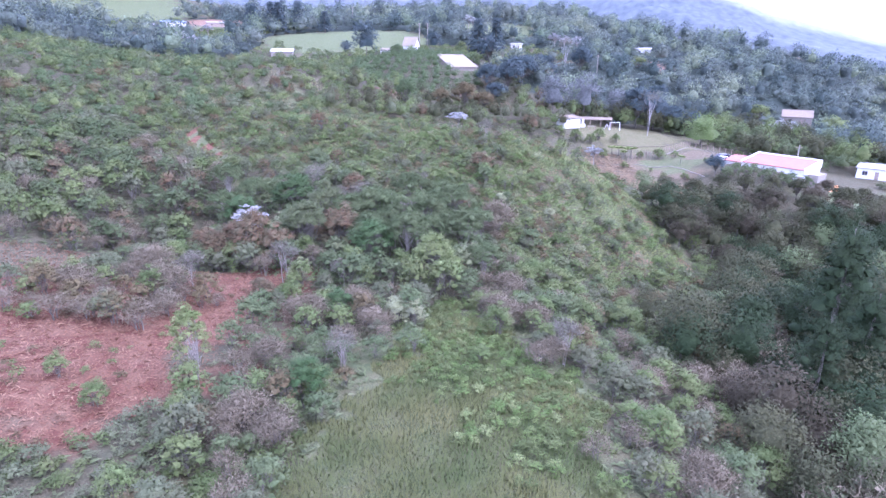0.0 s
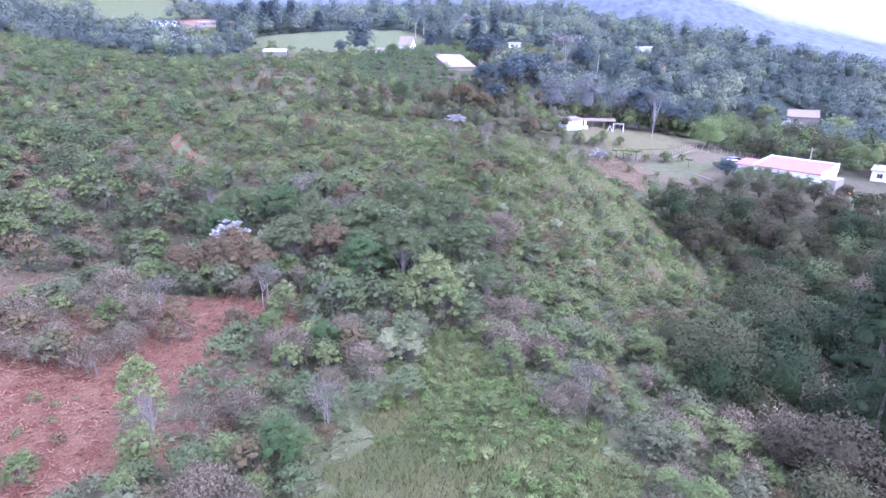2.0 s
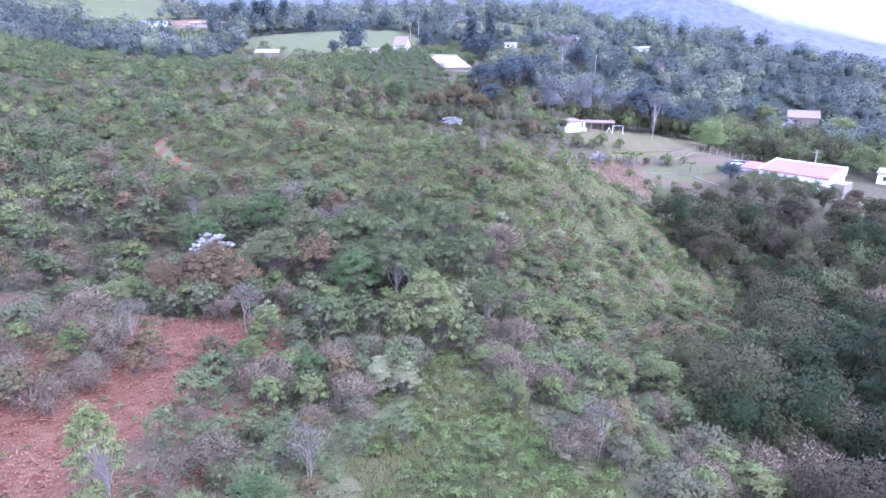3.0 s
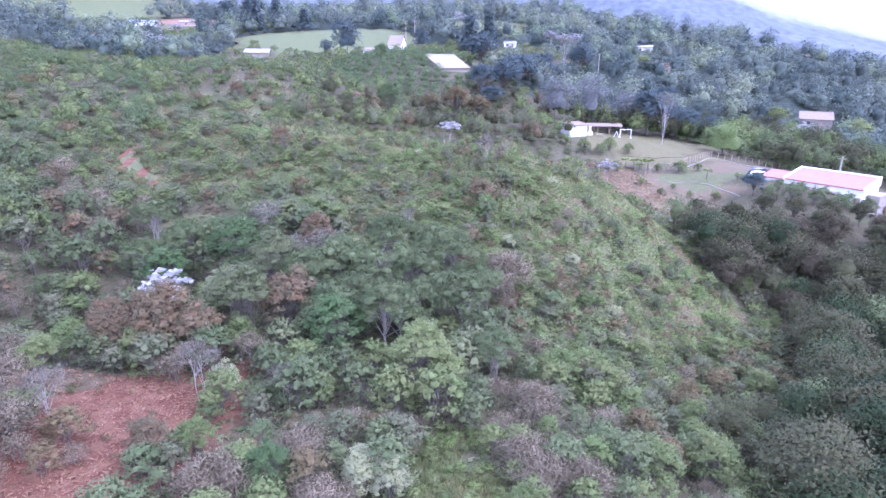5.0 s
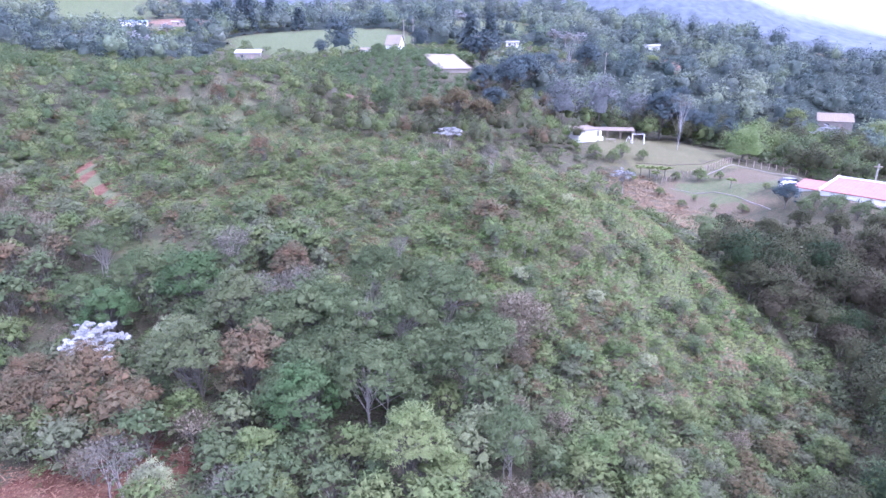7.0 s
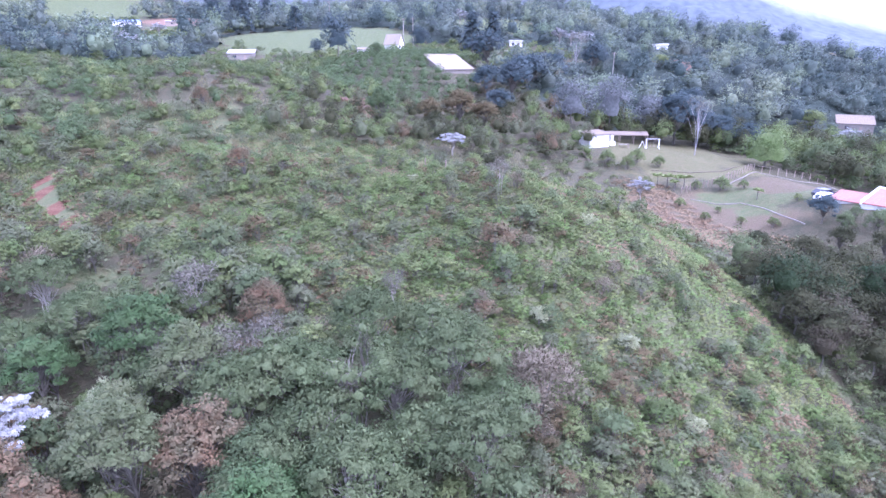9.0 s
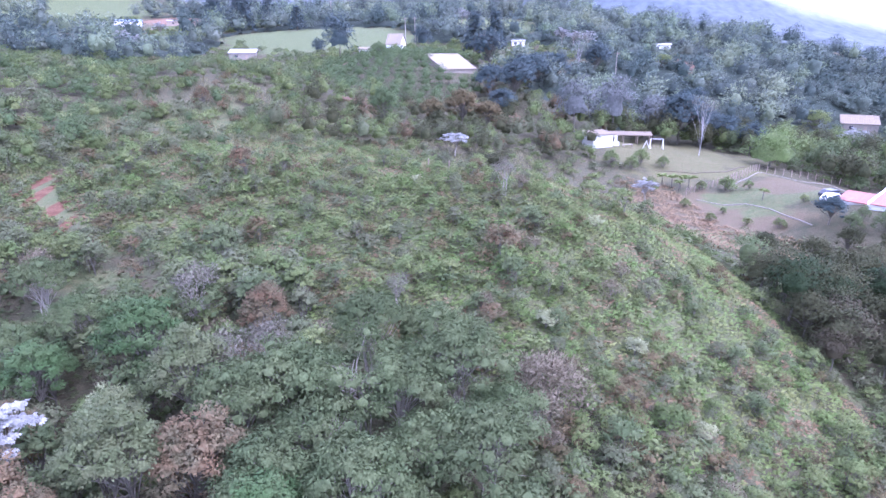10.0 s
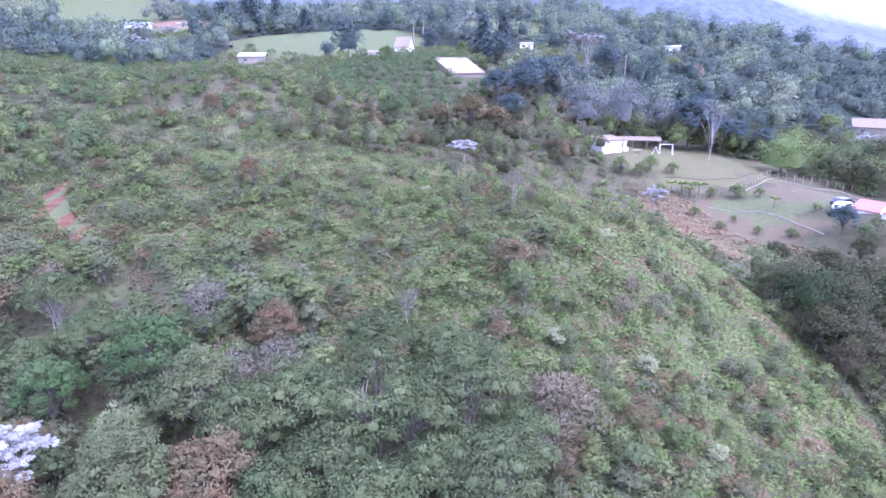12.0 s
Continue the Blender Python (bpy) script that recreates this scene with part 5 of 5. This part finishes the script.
def red_roofed_house():
    """Long white house with a mono-pitch red roof behind white parapets, and a lower wing."""
    h = thing("house", pose(66.8, 113.4, 12.7, 0, 0, -51.5), "long white house with a faded red sloping roof and white parapets", "house")
    W, D = 13.6, 7.6
    bm = prism([(0, -2), (W, -2), (W, 3.5), (0, 3.5)], 0, D)
    part("wall", bm, M["white"], h)
    part("roof", sloped_roof(0.1, W - 0.1, -0.35, D - 0.2, 3.55, 4.75), M["pink_roof"], h, "faded red ribbed roof")
    for x in (-0.15, W - 0.15):
        g = bmesh.new()
        v = [g.verts.new((x + dx, y, z)) for dx in (0, 0.3) for y, z in ((-0.4, 3.4), (D + 0.1, 3.4), (D + 0.1, 5.2), (-0.4, 3.98))]
        g.faces.new(v[:4]), g.faces.new(v[4:][::-1])
        for i in range(4):
            g.faces.new((v[i], v[4 + i], v[4 + (i + 1) % 4], v[(i + 1) % 4]))
        bmesh.ops.recalc_face_normals(g, faces=g.faces)
        part("parapet", g, M["white"], h)
    part("back_parapet", box(0.15, W - 0.15, D - 0.18, D + 0.1, 3.4, 5.15, 0.02), M["white"], h)
    for x, w, z, hh in ((1.3, 1.5, 0.9, 1.3), (4.4, 1.2, 1.0, 1.1), (10.6, 1.6, 0.9, 1.3)):
        window(x, 0, z, w, hh, h)
    door = part("door", box(12.3, 13.2, -0.06, 0.03, 0, 2.1, 0.01), M["timber"], h, "dark timber door")
    part("handle", box(12.4, 12.46, -0.12, -0.05, 1.0, 1.12, 0.01), M["car_dark"], door)
    window(2.2, W, 1.0, 1.2, 1.2, h, True)
    part("ledge", box(5.0, 9.5, -1.1, -0.02, 2.45, 2.58, 0.02), M["timber"], h, "thin timber canopy over the front")
    part("annex", box(W + 0.15, W + 2.2, 1.2, 5.5, -2, 2.7, 0.03), M["kerb"], h, "small pinkish annex")
    part("wing_wall", box(-5.0, -0.16, 2.2, 6.6, -2, 2.9, 0.02), M["white"], h, "lower white wing")
    part("wing_roof", sloped_roof(-5.3, -0.17, 1.9, 6.8, 2.95, 3.75), M["pink_roof"], h, "faded red ribbed roof")
    wd = part("wing_door", box(-1.6, -0.7, 2.13, 2.22, 0, 2.1, 0.01), M["dark_window"], h, "dark doorway")
    window(-3.6, 2.2, 1.0, 1.1, 1.1, h)
    part("porch_wall", box(-6.2, -4.6, 0.6, 0.8, -1.5, 1.0, 0.02), M["white"], h)
    part("terrace", box(-6.6, W + 2.4, -2.2, -0.02, -2.2, 0.02, 0.03), M["kerb"], h, "pale paved terrace")
    return h


def small_house(name, x, y, w, d, hgt, rise, turn, roof, wall, label, gable=False, lift=0.0, plain=False):
    """A plain house or shed: walls, a roof, a door and windows."""
    h = thing(name, pose(x, y, float(land(x, y)) + lift, 0, 0, turn), label, "house" if "house" in name else "shed")
    body = box(-w / 2, w / 2, 0, d, -1.5, hgt, 0.02)
    if not gable:
        for v in body.verts:
            if v.co.z > 0 and v.co.y > d / 2:
                v.co.z += rise * 0.94
    part("wall", body, M[wall], h)
    if gable:
        g = prism([(-w / 2, hgt), (w / 2, hgt), (0, hgt + rise)], 0.02, d - 0.02)
        part("gable", g, M[wall], h)
        for s in (-1, 1):
            r = prism([(0, hgt + rise + 0.15), (s * (w / 2 + 0.4), hgt - rise * 0.8 / w + 0.05), (s * (w / 2 + 0.4), hgt - rise * 0.8 / w - 0.08), (0, hgt + rise + 0.02)], -0.4, d + 0.4)
            part("roof", r, M[roof], h)
    else:
        part("roof", sloped_roof(-w / 2 - 0.35, w / 2 + 0.35, -0.45, d + 0.35, hgt + 0.02, hgt + rise), M[roof], h)
    if plain:
        return h
    window(-w * 0.22, 0, 0.9, min(1.2, w * 0.25), 1.1, h)
    part("door", box(w * 0.12, w * 0.12 + 0.9, -0.05, 0.03, 0, 2.0, 0.01), M["timber"], h, "plain timber door")
    return h


red_roofed_house()
small_house("shed", 37.0, 163.5, 5.8, 4.4, 3.0, 0.5, 24, "tan_roof", "white", "white-walled garden shed with a tan sheet roof on the lawn", plain=True)
small_house("farm_house", 143, 229, 11, 7, 2.6, 2.4, -28, "tan_roof", "kerb", "white house with a brownish tiled roof among the trees", False, 1.5)
small_house("white_house", 110, 132, 6.5, 6, 2.7, 0.5, -40, "white_roof", "white", "white flat-roofed house below the road")
small_house("greenhouse_shed", 3.5, 215.5, 11.5, 12, 1.2, 4.6, 28, "pale_tan_roof", "kerb", "long shed with a pale sheet roof", plain=True)
small_house("store_shed", -81.7, 264, 10, 9, 2.6, 1.5, 12, "white_roof", "kerb", "low shed with a pale sheet roof")
small_house("garden_house", -33, 265, 4.8, 4, 2.6, 0.9, 5, "tan_roof", "white", "small white house with a tan roof", False)
small_house("steep_house", -19.2, 282, 4.4, 7, 2.6, 3.6, 62, "pale_tan_roof", "white", "narrow house with a steep tan roof", True)
small_house("blue_house", -187, 384, 15, 8, 3.0, 1.2, 28, "blue", "white", "long low house with a blue sheet roof")
small_house("long_house", -165, 401, 13, 6, 2.6, 0.8, 22, "white_roof", "timber", "long low house with a pale sheet roof")
small_house("roadside_house", -189, 356, 7, 5, 2.6, 0.8, 25, "white_roof", "kerb", "small pale house beside the clearing")
small_house("pink_house", 16.5, 306, 5, 5, 3.2, 1.0, 0, "tan_roof", "kerb", "small pinkish house on the wooded slope")
small_house("slope_house", 32, 306, 6, 4, 2.4, 0.6, -6, "white_roof", "white", "small white house on the wooded slope")
small_house("hill_house", 106.4, 330, 8.5, 5, 2.6, 1.0, -18, "white_roof", "white", "white house with a pale roof above the clay bank")
small_house("ridge_house", -128, 522, 12, 6, 2.6, 0.8, 12, "tan_roof", "kerb", "long low house high on the slope")
part("bank", box(-8, 8, -0.4, 0.4, -2, 1.1, 0.1), M["pink_roof"], thing("retaining_wall", pose(-163, 347, float(land(-163, 347)), 0, 0, 24), "long low red-brown retaining wall", "wall"))


def shelter():
    """Open garden shelter beside the shed: posts, tan roof, counter, bench."""
    x, y = 46.2, 172
    s = thing("garden_shelter", pose(x, y, float(land(x, y)), 0, 0, -10), "open garden shelter with a low tan roof and timber posts", "shelter")
    part("roof", sloped_roof(-5.2, 5.2, -0.2, 3.4, 2.0, 2.5), M["tan_roof"], s)
    for px in (-5, -1.7, 1.7, 5):
        for py in (0, 3.2):
            part("post", box(px - 0.07, px + 0.07, py - 0.07, py + 0.07, -0.5, 2.0 + 0.13 * py, 0.01), M["timber"], s)
    c = thing("stone_barbecue", pose(40.9, 166.4, float(land(40.9, 166.4)), 0, 0, 15), "whitewashed garden barbecue with a square chimney", "barbecue")
    part("base", box(-0.7, 0.7, -0.4, 0.4, -0.4, 0.9, 0.03), M["white"], c)
    part("chimney", box(-0.3, 0.3, -0.05, 0.4, 0.9, 2.2, 0.03), M["white"], c)
    part("cap", box(-0.4, 0.4, -0.15, 0.5, 2.25, 2.35, 0.02), M["white"], c)
    t = thing("garden_table", pose(43.6, 165.6, float(land(43.6, 165.6)), 0, 0, 8), "long pale garden table beside the shed", "table")
    part("top", box(-1.3, 1.3, -0.4, 0.4, 0.7, 0.78, 0.02), M["kerb"], t)
    for a in (-1.1, 1.1):
        for b in (-0.3, 0.3):
            part("leg", box(a - 0.05, a + 0.05, b - 0.05, b + 0.05, -0.3, 0.7, 0.01), M["timber"], t)
    w = thing("swing_frame", pose(51.3, 167.5, float(land(51.3, 167.5)), 0, 0, -8), "white tubular swing frame on the lawn", "swing")
    for a in (-1.5, 1.5):
        for b in (-0.9, 0.9):
            wv, wf = tubes([(np.array([[a, b, -0.2], [a, b * 0.5, 1.1], [a, 0, 2.3]]), np.full(3, 0.07))])
            child("leg", mesh_of("leg", wv, wf, M["white"]), w)
    wv, wf = tubes([(np.array([[-1.6, 0, 2.3], [0, 0, 2.3], [1.6, 0, 2.3]]), np.full(3, 0.07))])
    child("crossbar", mesh_of("crossbar", wv, wf, M["white"]), w)
    for a in (-0.6, 0.4):
        part("swing_seat", box(a - 0.22, a + 0.22, -0.1, 0.1, 0.5, 0.55, 0.01), M["timber"], w)
        for b in (-0.2, 0.2):
            wv, wf = tubes([(np.array([[a + b, 0, 0.55], [a + b, 0, 1.4], [a + b, 0, 2.28]]), np.full(3, 0.015))], 4)
            child("rope", mesh_of("rope", wv, wf, M["timber"]), w)
    a = thing("slide_frame", pose(48.6, 167.0, float(land(48.6, 167.0)), 0, 0, 0), "small white slanting play frame beside the swing", "play frame")
    for p0, p1 in (((-0.9, 0, -0.2), (0, 0, 1.9)), ((0.9, 0, -0.2), (0, 0, 1.9))):
        wv, wf = tubes([(np.array([p0, np.add(p0, p1) / 2, p1]), np.full(3, 0.07))])
        child("strut", mesh_of("strut", wv, wf, M["white"]), a)


shelter()


def draped_wall(name, label, pts, width, height, mat):
    """A low kerb that follows the ground along a line, built in lengths."""
    k = thing(name, pose(0, 0, 0), label, "kerb")
    pts = np.array(pts, float)
    for a, b in zip(pts[:-1], pts[1:]):
        n = max(1, int(np.linalg.norm(b - a) / 2.2))
        for i in range(n):
            p, q = a + (b - a) * i / n, a + (b - a) * (i + 1) / n
            d = unit(q - p)
            s = np.array([-d[1], d[0]]) * width / 2
            bm = bmesh.new()
            v = []
            for e in (p, q):
                z = float(land(*e))
                for off, up in ((s, -0.4), (s, height), (-s, height), (-s, -0.4)):
                    v.append(bm.verts.new((e[0] + off[0], e[1] + off[1], z + up)))
            bm.faces.new(v[:4]), bm.faces.new(v[4:][::-1])
            for j in range(4):
                bm.faces.new((v[j], v[4 + j], v[4 + (j + 1) % 4], v[(j + 1) % 4]))
            bmesh.ops.recalc_face_normals(bm, faces=bm.faces)
            part("kerb_length", bm, mat, k)
    return k


draped_wall("kerb", "whitewashed low kerb along the path", [(49.1, 136.0), (53, 133), (56.8, 131.5), (58.5, 126), (58.7, 120.2), (59.5, 115)], 0.16, 0.14, M["kerb"])
draped_wall("kerb", "whitewashed low kerb round the yard", [(60.0, 143.4), (65, 148), (70.3, 152.8), (73, 151.5), (76.9, 148.3), (83.5, 148.9), (86, 140), (84, 128)], 0.16, 0.16, M["kerb"])
draped_wall("lawn_step", "low earth step across the lawn", [(46, 151.5), (54, 150.5), (62, 152), (68, 156)], 0.3, 0.12, M["earth"])


def post_fence(label, pts, gap, height):
    f = thing("fence", pose(0, 0, 0), label, "fence")
    me, pts, k = None, np.array(pts, float), 0
    for a, b in zip(pts[:-1], pts[1:]):
        n = int(np.linalg.norm(b - a) / gap)
        for i in range(n):
            p = a + (b - a) * i / n
            if me is None:
                bm = box(-0.07, 0.07, -0.07, 0.07, -0.4, height, 0.015)
                ob = part("post", bm, M["timber"], f)
                me = ob.data
            else:
                ob = child("post", me, f)
            ob.matrix_local = pose(p[0], p[1], float(land(*p)), 3 * math.sin(k * 2.1), 3 * math.cos(k * 1.7), 40 * k)
            k += 1
    for lvl in (0.45, 0.85):
        wv, wf = tubes([([(x, y, float(land(x, y)) + lvl * height) for x, y in pts], np.full(len(pts), 0.012))], 4)
        child("wire", mesh_of("wire", wv, wf, M["timber"]), f)
    return f


post_fence("weathered timber post fence below the lawn", [(48.2, 139), (53, 142), (60, 145.5), (66, 150.5), (71, 155.5)], 1.3, 1.5)
post_fence("weathered timber post fence behind the yard", [(71, 155.5), (77, 152.5), (84, 152), (92, 150)], 1.6, 1.5)
post_fence("timber posts on the hilltop", [(-3, 106), (3, 103), (10, 103)], 2.4, 1.7)


def pole(x, y, h):
    t = thing("utility_pole", pose(x, y, float(land(x, y))), "tall pale utility pole with a crossarm", "pole")
    wv, wf = tubes([(np.array([[0, 0, -0.5], [0, 0, h / 2], [0, 0, h]]), np.array([0.2, 0.17, 0.14]))], 8)
    child("shaft", mesh_of("shaft", wv, wf, M["pale_bark"], True), t)
    part("crossarm", box(-0.9, 0.9, -0.06, 0.06, h - 0.7, h - 0.55, 0.01), M["timber"], t)


for x, y, h in ((-18.5, 288, 12), (-14.5, 290, 12), (-70, 395, 13), (66, 263, 10), (90, 132, 8)):
    pole(x, y, h)


def car(x, y, turn, paint, label):
    c = thing("car", pose(x, y, float(land(x, y)) + 0.05, 0, 0, turn), label, "car", "parked cars")
    body = prism([(-2.1, 0.35), (2.1, 0.35), (2.15, 0.75), (1.3, 0.9), (0.75, 1.4), (-1.2, 1.42), (-1.9, 0.95), (-2.15, 0.85)], -0.85, 0.85)
    bmesh.ops.bevel(body, geom=body.edges[:], offset=0.06, segments=2, affect="EDGES")
    part("body", body, M[paint], c)
    part("windscreen", prism([(0.78, 1.36), (1.26, 0.95), (1.28, 0.97), (0.80, 1.38)], -0.7, 0.7), M["dark_window"], c)
    for s in (-1, 1):
        part("side_window", box(-1.2, 0.7, s * 0.86 - 0.012, s * 0.86 + 0.012, 0.95, 1.3, 0), M["dark_window"], c)
    for a in (-1.3, 1.3):
        for b in (-0.8, 0.8):
            bm = bmesh.new()
            bmesh.ops.create_cone(bm, cap_ends=True, segments=16, radius1=0.33, radius2=0.33, depth=0.22, matrix=pose(a, b, 0.33, 90))
            bmesh.ops.bevel(bm, geom=bm.edges[:], offset=0.03, segments=1, affect="EDGES")
            part("wheel", bm, M["tyre"], c)


car(66.6, 122.6, 20, "car_dark", "dark parked car in the yard")
car(65.6, 120.8, 30, "car_white", "white parked car in the yard beside the house")
s = thing("garden_slide", pose(92, 118, float(land(92, 118)), 0, 0, 30), "small orange plastic play slide on the grass", "slide")
part("chute", prism([(-1.5, 0.05), (-1.2, 0.05), (0.9, 1.15), (1.3, 1.15), (1.3, 1.3), (0.8, 1.3), (-1.3, 0.2), (-1.5, 0.2)], -0.3, 0.3), M["orange"], s)
part("ladder", box(1.3, 1.4, -0.28, 0.28, -0.1, 1.4, 0.02), M["orange"], s)
